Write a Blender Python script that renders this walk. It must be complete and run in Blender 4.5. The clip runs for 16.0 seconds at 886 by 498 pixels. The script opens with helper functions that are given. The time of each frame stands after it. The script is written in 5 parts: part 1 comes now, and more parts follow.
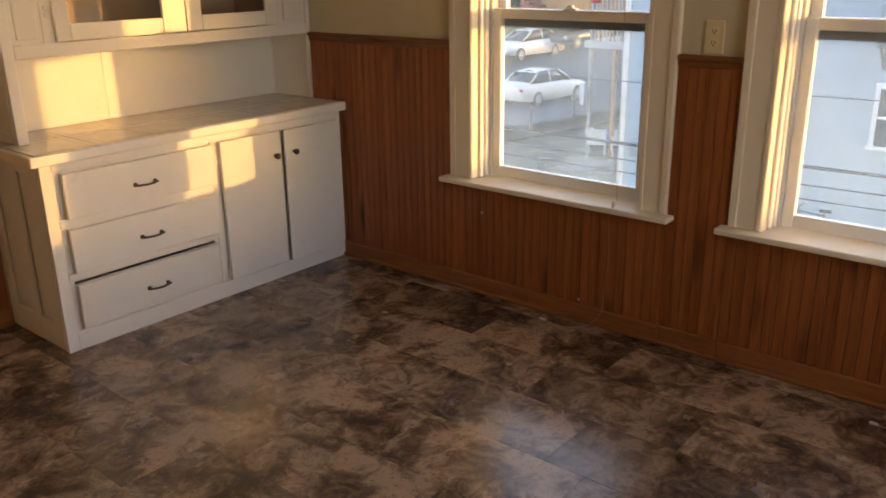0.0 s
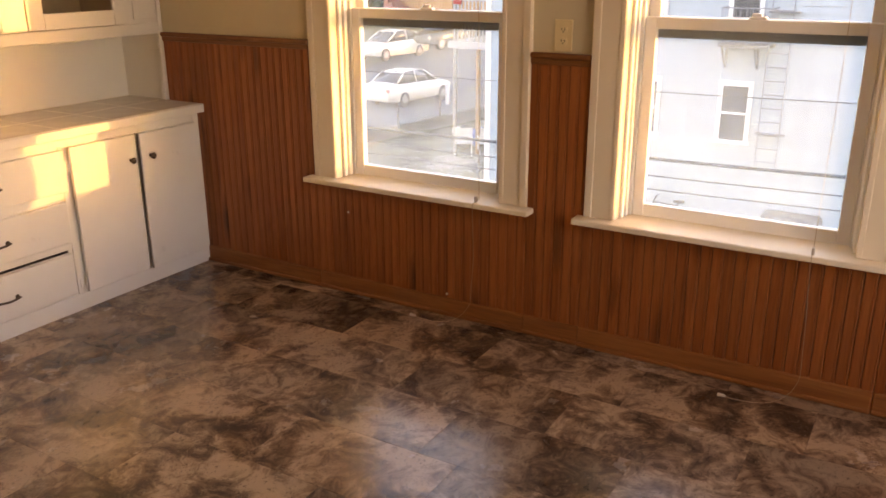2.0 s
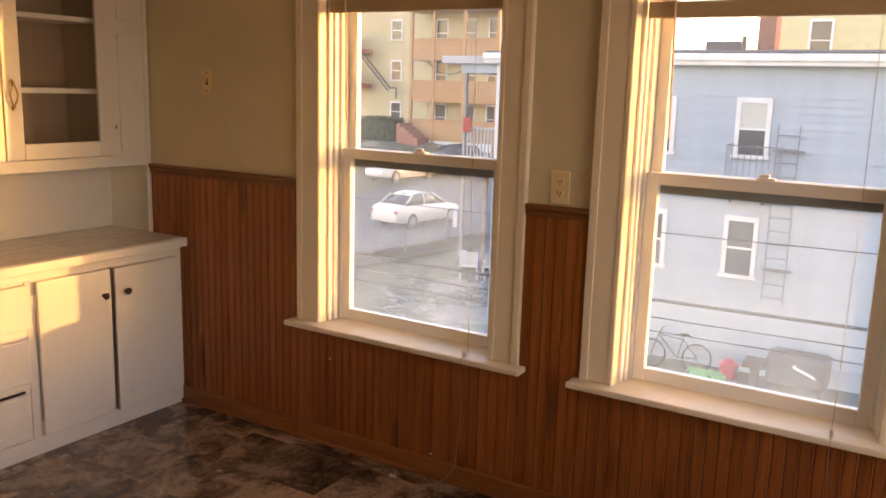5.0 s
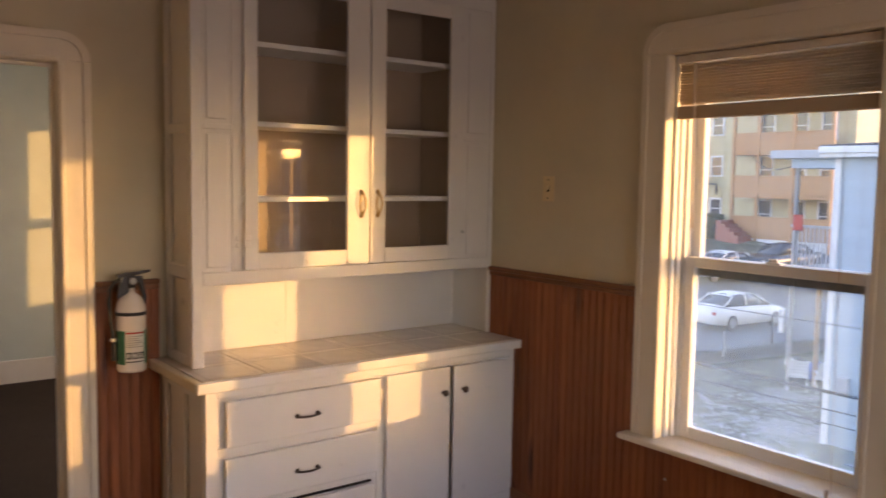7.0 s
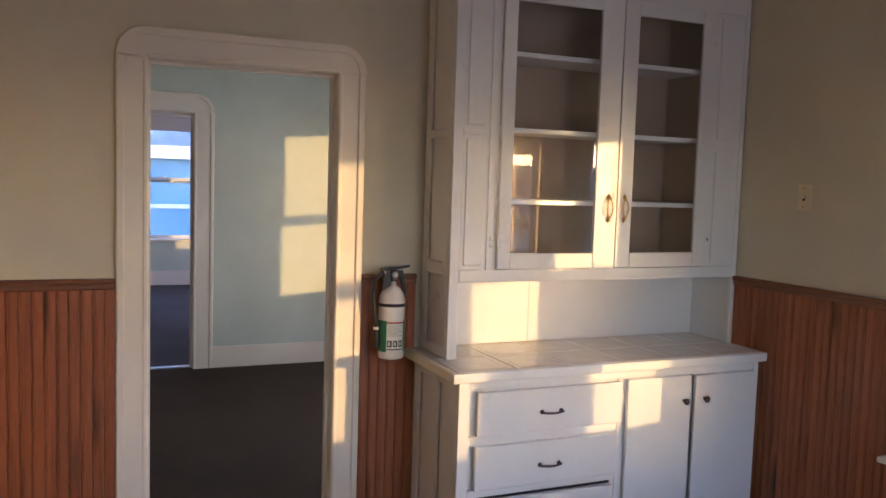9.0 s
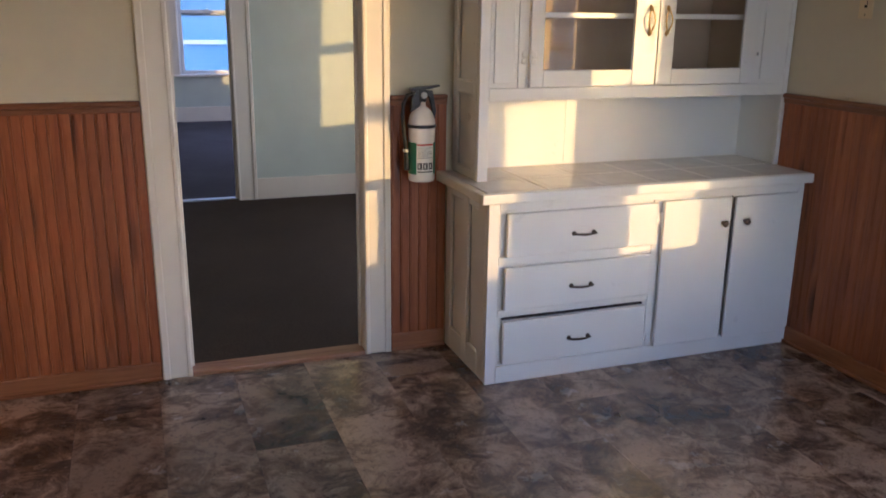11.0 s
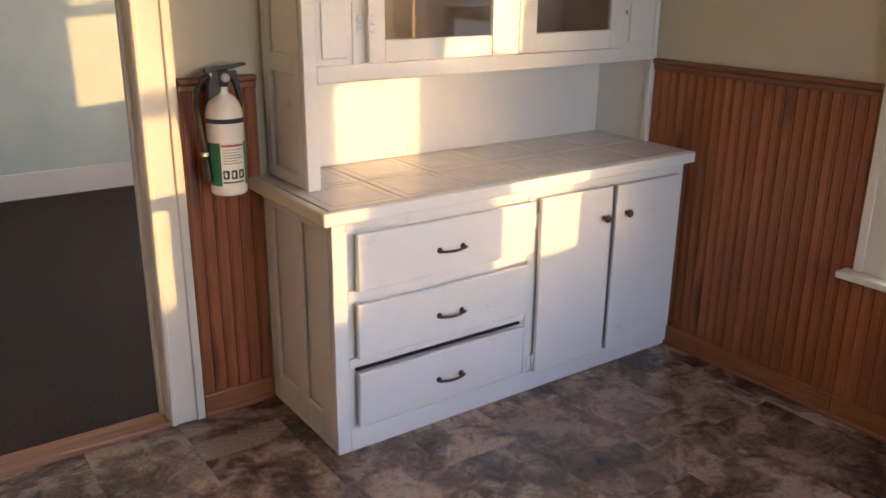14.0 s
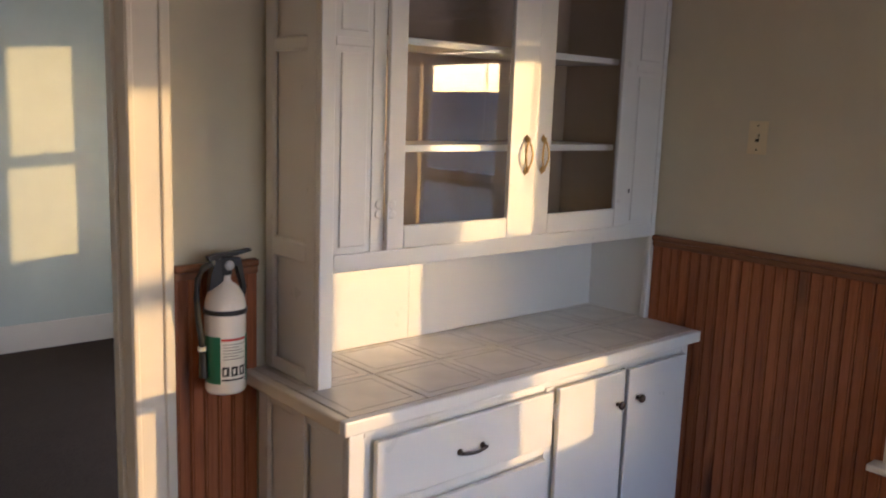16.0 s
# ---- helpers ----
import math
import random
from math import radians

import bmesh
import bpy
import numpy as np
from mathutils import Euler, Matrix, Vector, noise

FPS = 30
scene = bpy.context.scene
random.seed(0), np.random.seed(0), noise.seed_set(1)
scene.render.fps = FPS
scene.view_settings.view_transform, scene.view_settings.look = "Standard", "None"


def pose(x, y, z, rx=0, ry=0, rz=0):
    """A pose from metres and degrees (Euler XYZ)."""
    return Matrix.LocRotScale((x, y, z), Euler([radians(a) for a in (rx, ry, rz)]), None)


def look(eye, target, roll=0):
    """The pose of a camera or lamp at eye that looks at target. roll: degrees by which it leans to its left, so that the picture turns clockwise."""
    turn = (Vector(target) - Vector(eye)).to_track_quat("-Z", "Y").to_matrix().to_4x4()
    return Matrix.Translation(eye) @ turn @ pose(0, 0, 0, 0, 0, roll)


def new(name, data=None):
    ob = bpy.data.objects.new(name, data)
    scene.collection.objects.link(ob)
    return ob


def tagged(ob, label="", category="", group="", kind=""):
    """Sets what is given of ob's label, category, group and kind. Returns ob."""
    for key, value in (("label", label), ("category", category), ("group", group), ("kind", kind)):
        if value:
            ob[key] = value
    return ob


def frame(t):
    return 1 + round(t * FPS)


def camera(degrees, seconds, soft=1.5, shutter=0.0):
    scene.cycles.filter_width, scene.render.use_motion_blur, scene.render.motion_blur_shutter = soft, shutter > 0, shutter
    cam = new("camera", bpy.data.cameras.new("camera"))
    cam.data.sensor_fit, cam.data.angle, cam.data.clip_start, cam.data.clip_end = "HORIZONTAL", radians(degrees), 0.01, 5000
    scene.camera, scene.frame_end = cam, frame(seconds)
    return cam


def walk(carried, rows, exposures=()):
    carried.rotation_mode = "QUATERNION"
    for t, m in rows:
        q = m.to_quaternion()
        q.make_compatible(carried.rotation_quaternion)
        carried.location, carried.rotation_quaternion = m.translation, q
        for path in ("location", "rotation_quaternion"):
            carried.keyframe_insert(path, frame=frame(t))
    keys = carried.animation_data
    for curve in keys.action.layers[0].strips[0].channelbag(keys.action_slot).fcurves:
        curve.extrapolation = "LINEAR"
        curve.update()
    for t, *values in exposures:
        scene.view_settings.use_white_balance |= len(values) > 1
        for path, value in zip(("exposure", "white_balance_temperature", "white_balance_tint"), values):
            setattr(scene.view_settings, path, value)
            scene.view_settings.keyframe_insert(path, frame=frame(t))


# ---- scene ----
cam = camera(55.6, 16.0, soft=1.6, shutter=0.3)
PATH = [
    (0, (-2.996, -3.689, 1.505), (-1.545, -2.474, 0.857), -0.8),
    (0.5, (-2.988, -3.709, 1.503), (-1.478, -2.591, 0.818), -1.2),
    (1, (-2.991, -3.724, 1.497), (-1.429, -2.689, 0.798), -0.9),
    (1.5, (-2.985, -3.73, 1.504), (-1.394, -2.736, 0.811), -0.8),
    (2, (-3.002, -3.726, 1.5), (-1.378, -2.756, 0.852), -0.2),
    (2.5, (-2.992, -3.735, 1.527), (-1.35, -2.757, 0.938), 0.4),
    (3, (-2.966, -3.716, 1.545), (-1.307, -2.734, 1.016), 0.0),
    (3.2, (-2.954, -3.725, 1.555), (-1.292, -2.737, 1.045), -0.2),
    (5.3, (-2.677, -3.654, 1.576), (-1.003, -2.612, 1.239), 1.6),
    (5.5, (-2.638, -3.683, 1.6), (-0.972, -2.619, 1.292), 1.2),
    (6, (-2.632, -3.663, 1.631), (-1.007, -2.517, 1.419), 0.9),
    (6.5, (-2.697, -3.568, 1.6), (-1.22, -2.229, 1.44), 1.1),
    (7, (-2.771, -3.524, 1.61), (-1.561, -1.941, 1.442), 0.9),
    (7.5, (-2.857, -3.505, 1.603), (-1.803, -1.813, 1.438), 1.5),
    (8, (-2.941, -3.51, 1.605), (-2.006, -1.749, 1.448), 1.7),
    (8.2, (-2.995, -3.508, 1.602), (-2.109, -1.722, 1.451), 1.7),
    (10.3, (-2.998, -3.523, 1.574), (-2.249, -1.689, 1.303), 2.1),
    (10.5, (-2.955, -3.51, 1.551), (-2.229, -1.681, 1.195), 2.1),
    (11, (-2.874, -3.501, 1.513), (-2.212, -1.693, 0.972), 0.7),
    (11.5, (-2.861, -3.367, 1.498), (-2.159, -1.612, 0.845), -0.3),
    (12, (-2.885, -3.154, 1.486), (-1.953, -1.524, 0.795), 1.3),
    (12.5, (-2.858, -3.017, 1.474), (-1.793, -1.492, 0.739), 2.4),
    (13, (-2.799, -2.859, 1.487), (-1.678, -1.36, 0.781), 1.5),
    (13.5, (-2.712, -2.686, 1.502), (-1.568, -1.186, 0.839), 0.9),
    (14, (-2.681, -2.625, 1.503), (-1.585, -1.077, 0.869), 0.6),
    (14.5, (-2.712, -2.58, 1.51), (-1.636, -0.997, 0.931), 1.3),
    (15, (-2.754, -2.476, 1.545), (-1.67, -0.872, 1.043), 1.8),
    (15.5, (-2.793, -2.356, 1.581), (-1.641, -0.778, 1.153), 1.9),
    (16, (-2.793, -2.236, 1.629), (-1.495, -0.75, 1.301), 2.0),
]
walk(cam, [(t, look(eye, target, roll)) for t, eye, target, roll in PATH],
     [(0, 4.0, 8200, 36), (1, 4.38, 9500, 44), (2.5, 4.58, 10200, 47), (3, 4.45, 10200, 47), (5.5, 4.12, 9600, 49), (6.5, 3.95, 7700, 46), (7, 3.98, 7200, 44), (8, 4.15, 6200, 40), (10.5, 4.25, 5250, 31), (11, 4.2, 5350, 32), (11.5, 4.42, 5500, 32), (12.5, 4.6, 5750, 34), (14, 4.6, 5750, 35), (15, 4.32, 5500, 34), (16, 4.17, 5350, 34)])

# ---- world, sun ----
SUN_WAY = Vector((-0.562, 0.827, -0.047)).normalized()
world = bpy.data.worlds.new("sky")
scene.world = world
world.use_nodes = True
wn = world.node_tree.nodes
sky = wn.new("ShaderNodeTexSky")
sky.sky_type = "NISHITA"
sky.sun_disc = False
sky.sun_elevation = radians(2.6)
sky.sun_rotation = math.atan2(0.557, -0.831)
sky.altitude = 50
sky.air_density, sky.dust_density, sky.ozone_density = 0.8, 0.2, 1.6
wn["Background"].inputs["Strength"].default_value = 0.15
world.node_tree.links.new(sky.outputs["Color"], wn["Background"].inputs["Color"])

sun = new("sun", bpy.data.lights.new("sun", "SUN"))
sun.data.energy, sun.data.angle, sun.data.color = 0.175, radians(0.9), (1.0, 0.66, 0.19)
sun.matrix_world = look(Vector((8, -10, 3)), Vector((8, -10, 3)) + SUN_WAY)


# fill lamps added in unseen openings: window_3 and two invented, south and back room
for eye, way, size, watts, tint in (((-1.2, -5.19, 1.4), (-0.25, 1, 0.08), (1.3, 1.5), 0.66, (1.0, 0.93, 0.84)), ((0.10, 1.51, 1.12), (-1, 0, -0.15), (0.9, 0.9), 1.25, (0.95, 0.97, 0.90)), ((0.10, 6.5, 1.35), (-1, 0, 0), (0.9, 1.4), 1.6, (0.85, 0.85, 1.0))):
    lamp = new("opening_fill", bpy.data.lights.new("opening_fill", "AREA"))
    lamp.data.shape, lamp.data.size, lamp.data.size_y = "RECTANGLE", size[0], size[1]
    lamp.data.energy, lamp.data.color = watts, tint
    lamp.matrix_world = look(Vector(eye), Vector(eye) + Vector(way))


# ---- materials ----
def material(name, build):
    m = bpy.data.materials.new(name)
    m.use_nodes = True
    nt = m.node_tree
    build(nt, nt.nodes["Principled BSDF"])
    return m


def node(nt, kind, **inputs):
    n = nt.nodes.new(kind)
    for k, v in inputs.items():
        n.inputs[k.replace("_", " ")].default_value = v
    return n


def ramp(nt, fac, stops):
    r = nt.nodes.new("ShaderNodeValToRGB")
    els = r.color_ramp.elements
    while len(els) < len(stops):
        els.new(0.5)
    for e, (p, c) in zip(els, stops):
        e.position, e.color = p, (*c, 1)
    nt.links.new(fac, r.inputs["Fac"])
    return r.outputs["Color"]


def coords(nt, scale=(1, 1, 1), where="Object", shift=None):
    tc = nt.nodes.new("ShaderNodeTexCoord")
    mp = nt.nodes.new("ShaderNodeMapping")
    mp.inputs["Scale"].default_value = scale
    nt.links.new(tc.outputs[where], mp.inputs["Vector"])
    if shift is not None:
        nt.links.new(shift, mp.inputs["Location"])
    return mp.outputs["Vector"]


def noise_tex(nt, vec, scale, detail=4.0, rough=0.55, distortion=0.0):
    n = node(nt, "ShaderNodeTexNoise", Scale=scale, Detail=detail, Roughness=rough, Distortion=distortion)
    nt.links.new(vec, n.inputs["Vector"])
    return n.outputs["Fac"]


def mix(nt, fac, a, b, blend="MIX"):
    m = nt.nodes.new("ShaderNodeMix")
    m.data_type, m.blend_type = "RGBA", blend
    for sock, v in ((m.inputs[0], fac), (m.inputs[6], a), (m.inputs[7], b)):
        if isinstance(v, bpy.types.NodeSocket):
            nt.links.new(v, sock)
        elif isinstance(v, tuple):
            sock.default_value = (*v, 1)
        else:
            sock.default_value = v
    return m.outputs[2]


def bump(nt, p, height, strength=0.2, distance=0.002):
    b = node(nt, "ShaderNodeBump", Strength=strength, Distance=distance)
    nt.links.new(height, b.inputs["Height"])
    nt.links.new(b.outputs["Normal"], p.inputs["Normal"])


def paint(name, colour, rough=0.45, var=0.06, grain=60.0, strength=0.15, spot=0.10):
    """Painted wood or plaster: brush relief, faint blotches and dirt."""
    def build(nt, p):
        v = coords(nt)
        big = noise_tex(nt, v, 2.2, 5)
        c0 = tuple(c * (1 - var * 1.6) for c in colour)
        c1 = tuple(min(1, c * (1 + var)) for c in colour)
        col = ramp(nt, big, [(0.3, c0), (0.7, c1)])
        spots = noise_tex(nt, v, 31.0, 6, 0.7)
        dirt = ramp(nt, spots, [(0.70, (0, 0, 0)), (0.86, (spot, spot, spot))])
        col = mix(nt, dirt, col, tuple(c * 0.72 for c in colour))
        nt.links.new(col, p.inputs["Base Color"])
        r = ramp(nt, noise_tex(nt, v, 9.0), [(0.3, (rough - 0.07,) * 3), (0.7, (rough + 0.1,) * 3)])
        nt.links.new(r, p.inputs["Roughness"])
        bump(nt, p, noise_tex(nt, v, grain, 5, 0.6), strength, 0.002)
    return material(name, build)


def plain(name, colour, rough=0.5, metal=0.0, var=0.1, scale=25.0):
    def build(nt, p):
        v = coords(nt)
        col = ramp(nt, noise_tex(nt, v, scale, 4), [(0.3, tuple(c * (1 - var) for c in colour)), (0.7, tuple(min(1, c * (1 + var)) for c in colour))])
        nt.links.new(col, p.inputs["Base Color"])
        p.inputs["Roughness"].default_value = rough
        p.inputs["Metallic"].default_value = metal
    return material(name, build)


def glass(name, rough=0.0, dust=0.0, ior=1.45):
    """Clear glass; dust lays a thin uneven film on it that scatters light."""
    def build(nt, p):
        if dust:
            v = coords(nt)
            film = node(nt, "ShaderNodeBsdfTranslucent")
            film.inputs["Color"].default_value = (0.60, 0.84, 1.0, 1)
            mx = nt.nodes.new("ShaderNodeMixShader")
            nt.links.new(ramp(nt, noise_tex(nt, v, 5.0, 5, 0.6), [(0.3, (dust * 0.6,) * 3), (0.7, (dust * 1.3,) * 3)]), mx.inputs[0])
            nt.links.new(p.outputs[0], mx.inputs[1])
            nt.links.new(film.outputs[0], mx.inputs[2])
            nt.links.new(mx.outputs[0], nt.nodes["Material Output"].inputs["Surface"])
        p.inputs["Base Color"].default_value = (0.98, 1, 0.99, 1)
        p.inputs["Transmission Weight"].default_value = 1.0
        p.inputs["Roughness"].default_value = rough
        p.inputs["IOR"].default_value = ior
    return material(name, build)


def wood(name, dark, mid, light, along="Z", rough=0.38, knots=True, random_tone=0.11):
    """Stained wood with grain along one axis, growth rings, knots, and a tone of its own for every board."""
    def build(nt, p):
        info = nt.nodes.new("ShaderNodeObjectInfo")
        sh = node(nt, "ShaderNodeCombineXYZ")
        mul = node(nt, "ShaderNodeMath")
        mul.operation = "MULTIPLY"
        mul.inputs[1].default_value = 37.0
        nt.links.new(info.outputs["Random"], mul.inputs[0])
        for k in ("X", "Y", "Z"):
            nt.links.new(mul.outputs[0], sh.inputs[k])
        s = {"X": (0.6, 12, 12), "Y": (12, 0.6, 12), "Z": (12, 12, 0.6)}[along]
        v = coords(nt, s, shift=sh.outputs[0])
        rings = noise_tex(nt, v, 2.2, 5, 0.6, 1.2)
        fine = noise_tex(nt, coords(nt, tuple(c * 6 for c in s), shift=sh.outputs[0]), 3.0, 3)
        col = ramp(nt, rings, [(0.22, dark), (0.46, mid), (0.80, light)])
        col = mix(nt, 0.35, col, ramp(nt, fine, [(0.3, (0.35, 0.3, 0.28)), (0.7, (1, 1, 1))]), "MULTIPLY")
        tone = ramp(nt, info.outputs["Random"], [(0, (1 - random_tone,) * 3), (1, (1 + random_tone * 0.4,) * 3)])
        col = mix(nt, 1.0, col, tone, "MULTIPLY")
        if knots:
            kv = coords(nt, {"X": (2.2, 9, 9), "Y": (9, 2.2, 9), "Z": (9, 9, 2.2)}[along], shift=sh.outputs[0])
            vo = node(nt, "ShaderNodeTexVoronoi", Scale=0.8)
            nt.links.new(kv, vo.inputs["Vector"])
            col = mix(nt, ramp(nt, vo.outputs["Distance"], [(0.06, (0.9,) * 3), (0.26, (0,) * 3)]), col, tuple(c * 0.35 for c in dark))
        nt.links.new(col, p.inputs["Base Color"])
        r = ramp(nt, fine, [(0.3, (rough + 0.15,) * 3), (0.7, (rough - 0.05,) * 3)])
        nt.links.new(r, p.inputs["Roughness"])
        bump(nt, p, fine, 0.12, 0.001)
    return material(name, build)


def vinyl_stone():
    """Printed stone tile under a worn glossy film: brown and grey clouds, pale veins, dark pits."""
    def build(nt, p):
        info = nt.nodes.new("ShaderNodeObjectInfo")
        mul = node(nt, "ShaderNodeMath")
        mul.operation = "MULTIPLY"
        mul.inputs[1].default_value = 61.0
        nt.links.new(info.outputs["Random"], mul.inputs[0])
        sh = node(nt, "ShaderNodeCombineXYZ")
        for k in ("X", "Y", "Z"):
            nt.links.new(mul.outputs[0], sh.inputs[k])
        v = coords(nt, shift=sh.outputs[0])
        broad = noise_tex(nt, v, 3.2, 4, 0.55, 0.8)
        crack = noise_tex(nt, v, 9.0, 9, 0.70, 1.5)
        add = node(nt, "ShaderNodeMath")
        add.operation = "MULTIPLY_ADD"
        add.inputs[1].default_value = 0.85
        nt.links.new(crack, add.inputs[0])
        sub = node(nt, "ShaderNodeMath")
        sub.operation = "SUBTRACT"
        sub.inputs[1].default_value = 0.42
        nt.links.new(broad, sub.inputs[0])
        nt.links.new(sub.outputs[0], add.inputs[2])
        cloud = add.outputs[0]
        col = ramp(nt, cloud, [(0.32, (0.064, 0.041, 0.026)), (0.42, (0.130, 0.079, 0.047)), (0.51, (0.245, 0.155, 0.094)), (0.63, (0.45, 0.310, 0.20))])
        hue = noise_tex(nt, v, 2.1, 3)
        col = mix(nt, ramp(nt, hue, [(0.44, (0, 0, 0)), (0.62, (0.4, 0.4, 0.4))]), col, ramp(nt, cloud, [(0.36, (0.050, 0.042, 0.035)), (0.66, (0.27, 0.222, 0.172))]))
        rust = noise_tex(nt, v, 7.5, 6, 0.75)
        col = mix(nt, ramp(nt, rust, [(0.58, (0, 0, 0)), (0.72, (0.4, 0.4, 0.4))]), col, (0.19, 0.092, 0.056))
        vein = noise_tex(nt, v, 26.0, 7, 0.8, 1.2)
        col = mix(nt, ramp(nt, vein, [(0.56, (0, 0, 0)), (0.66, (0.5, 0.5, 0.5))]), col, (0.40, 0.305, 0.22))
        pits = noise_tex(nt, v, 60.0, 5, 0.75)
        col = mix(nt, ramp(nt, pits, [(0.54, (0, 0, 0)), (0.68, (0.7, 0.7, 0.7))]), col, (0.022, 0.015, 0.012))
        tone = ramp(nt, info.outputs["Random"], [(0, (0.72,) * 3), (1, (1.22,) * 3)])
        col = mix(nt, 1.0, col, tone, "MULTIPLY")
        nt.links.new(col, p.inputs["Base Color"])
        r = ramp(nt, noise_tex(nt, v, 5.0, 6, 0.65), [(0.3, (0.13,) * 3), (0.7, (0.30,) * 3)])
        nt.links.new(r, p.inputs["Roughness"])
        p.inputs["Specular IOR Level"].default_value = 0.62
        bump(nt, p, vein, 0.10, 0.001)
    return material("vinyl_stone_tile", build)


def fuzzy(name, a, b, scale=160.0):
    def build(nt, p):
        v = coords(nt)
        fine = noise_tex(nt, v, scale, 4, 0.7)
        big = noise_tex(nt, v, 1.8, 4)
        col = ramp(nt, fine, [(0.35, a), (0.65, b)])
        col = mix(nt, 0.5, col, ramp(nt, big, [(0.3, (0.7, 0.7, 0.7)), (0.7, (1.15, 1.12, 1.1))]), "MULTIPLY")
        nt.links.new(col, p.inputs["Base Color"])
        p.inputs["Roughness"].default_value = 0.95
        p.inputs["Specular IOR Level"].default_value = 0.15
        bump(nt, p, fine, 0.6, 0.004)
    return material(name, build)


WALL = paint("sage_plaster", (0.65, 0.575, 0.41), 0.6, 0.05, 45, 0.2)
WALL_FAR = paint("pale_green_plaster", (0.56, 0.60, 0.49), 0.6, 0.05, 45, 0.2)
CEIL = paint("ceiling_white", (0.78, 0.77, 0.72), 0.75, 0.04)
WHITE = paint("white_gloss_paint", (0.80, 0.78, 0.735), 0.34, 0.03, 26, 0.05, 0.03)
TRIM = paint("cream_trim_paint", (0.81, 0.725, 0.58), 0.36, 0.04, 26, 0.06, 0.04)
VINYL = paint("white_vinyl", (0.80, 0.80, 0.78), 0.35, 0.03)
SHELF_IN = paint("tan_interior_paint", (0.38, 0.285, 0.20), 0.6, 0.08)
BEAD = wood("beadboard_wood", (0.23, 0.060, 0.014), (0.36, 0.102, 0.025), (0.48, 0.158, 0.045), random_tone=0.15)
RAIL = wood("rail_wood", (0.12, 0.040, 0.012), (0.22, 0.077, 0.022), (0.32, 0.126, 0.045), "Y", knots=False)
RAILX = wood("rail_wood_cross", (0.12, 0.040, 0.012), (0.22, 0.077, 0.022), (0.32, 0.126, 0.045), "X", knots=False)
SKIRT = wood("skirting_wood", (0.20, 0.066, 0.019), (0.32, 0.112, 0.031), (0.43, 0.172, 0.054), "Y", knots=False)
SKIRTX = wood("skirting_wood_cross", (0.20, 0.066, 0.019), (0.32, 0.112, 0.031), (0.43, 0.172, 0.054), "X", knots=False)
SILLWOOD = wood("threshold_wood", (0.22, 0.09, 0.04), (0.40, 0.19, 0.085), (0.55, 0.30, 0.15), "X", knots=False)
TILE = vinyl_stone()
GROUT = plain("floor_seam", (0.02, 0.016, 0.013), 0.8)
CARPET = fuzzy("dark_carpet", (0.044, 0.030, 0.020), (0.082, 0.057, 0.039), 130.0)
CARPET_B = fuzzy("blue_grey_carpet", (0.07, 0.066, 0.072), (0.16, 0.15, 0.165))
GLASS = glass("window_glass", dust=0.03, ior=1.3)
GLASS_LOW = glass("dusty_window_glass", dust=0.11, ior=1.3)
CAB_GLASS = glass("cabinet_glass")
IRON = plain("aged_bronze", (0.10, 0.075, 0.055), 0.38, 0.9)
BRASS = plain("brass", (0.55, 0.38, 0.16), 0.3, 1.0)
BLACK = plain("black_plastic", (0.012, 0.012, 0.013), 0.4)
RUBBER = plain("black_rubber", (0.02, 0.02, 0.02), 0.65)
CERAMIC = plain("beige_ceramic_tile", (0.80, 0.74, 0.65), 0.24, 0, 0.08, 9.0)
TILE_LINE = plain("tile_border_print", (0.36, 0.295, 0.23), 0.3)
CGROUT = plain("tile_grout", (0.10, 0.075, 0.052), 0.85)
SLAT = paint("blind_slat", (0.74, 0.65, 0.53), 0.45, 0.03)


def slat_sheet():
    """Thin vinyl slats that let a part of the daylight through."""
    def build(nt, p):
        through_light = node(nt, "ShaderNodeBsdfTranslucent")
        through_light.inputs["Color"].default_value = (0.80, 0.66, 0.48, 1)
        mx = nt.nodes.new("ShaderNodeMixShader")
        mx.inputs[0].default_value = 0.32
        p.inputs["Roughness"].default_value = 0.45
        nt.links.new(ramp(nt, noise_tex(nt, coords(nt), 14.0, 4), [(0.3, (0.68, 0.58, 0.46)), (0.7, (0.78, 0.68, 0.55))]), p.inputs["Base Color"])
        nt.links.new(p.outputs[0], mx.inputs[1])
        nt.links.new(through_light.outputs[0], mx.inputs[2])
        nt.links.new(mx.outputs[0], nt.nodes["Material Output"].inputs["Surface"])
    return material("vinyl_slat", build)


SLAT_THIN = slat_sheet()
# the pale bottom rail's backlit shade is put into this tan
RAIL_SHADED = paint("blind_rail_shaded", (0.50, 0.38, 0.25), 0.45, 0.05)
CORD = plain("white_cord", (0.55, 0.50, 0.42), 0.7)
TWINE = plain("yellowed_twine", (0.42, 0.30, 0.19), 0.8)
STRIP_GREY = plain("grey_strip", (0.20, 0.20, 0.19), 0.5)
PLATE = plain("ivory_plastic", (0.76, 0.63, 0.38), 0.4, 0, 0.03)
# near-black, used for the shade in the hutch gaps too
SLOT = plain("dark_slot", (0.010, 0.008, 0.007), 0.8)


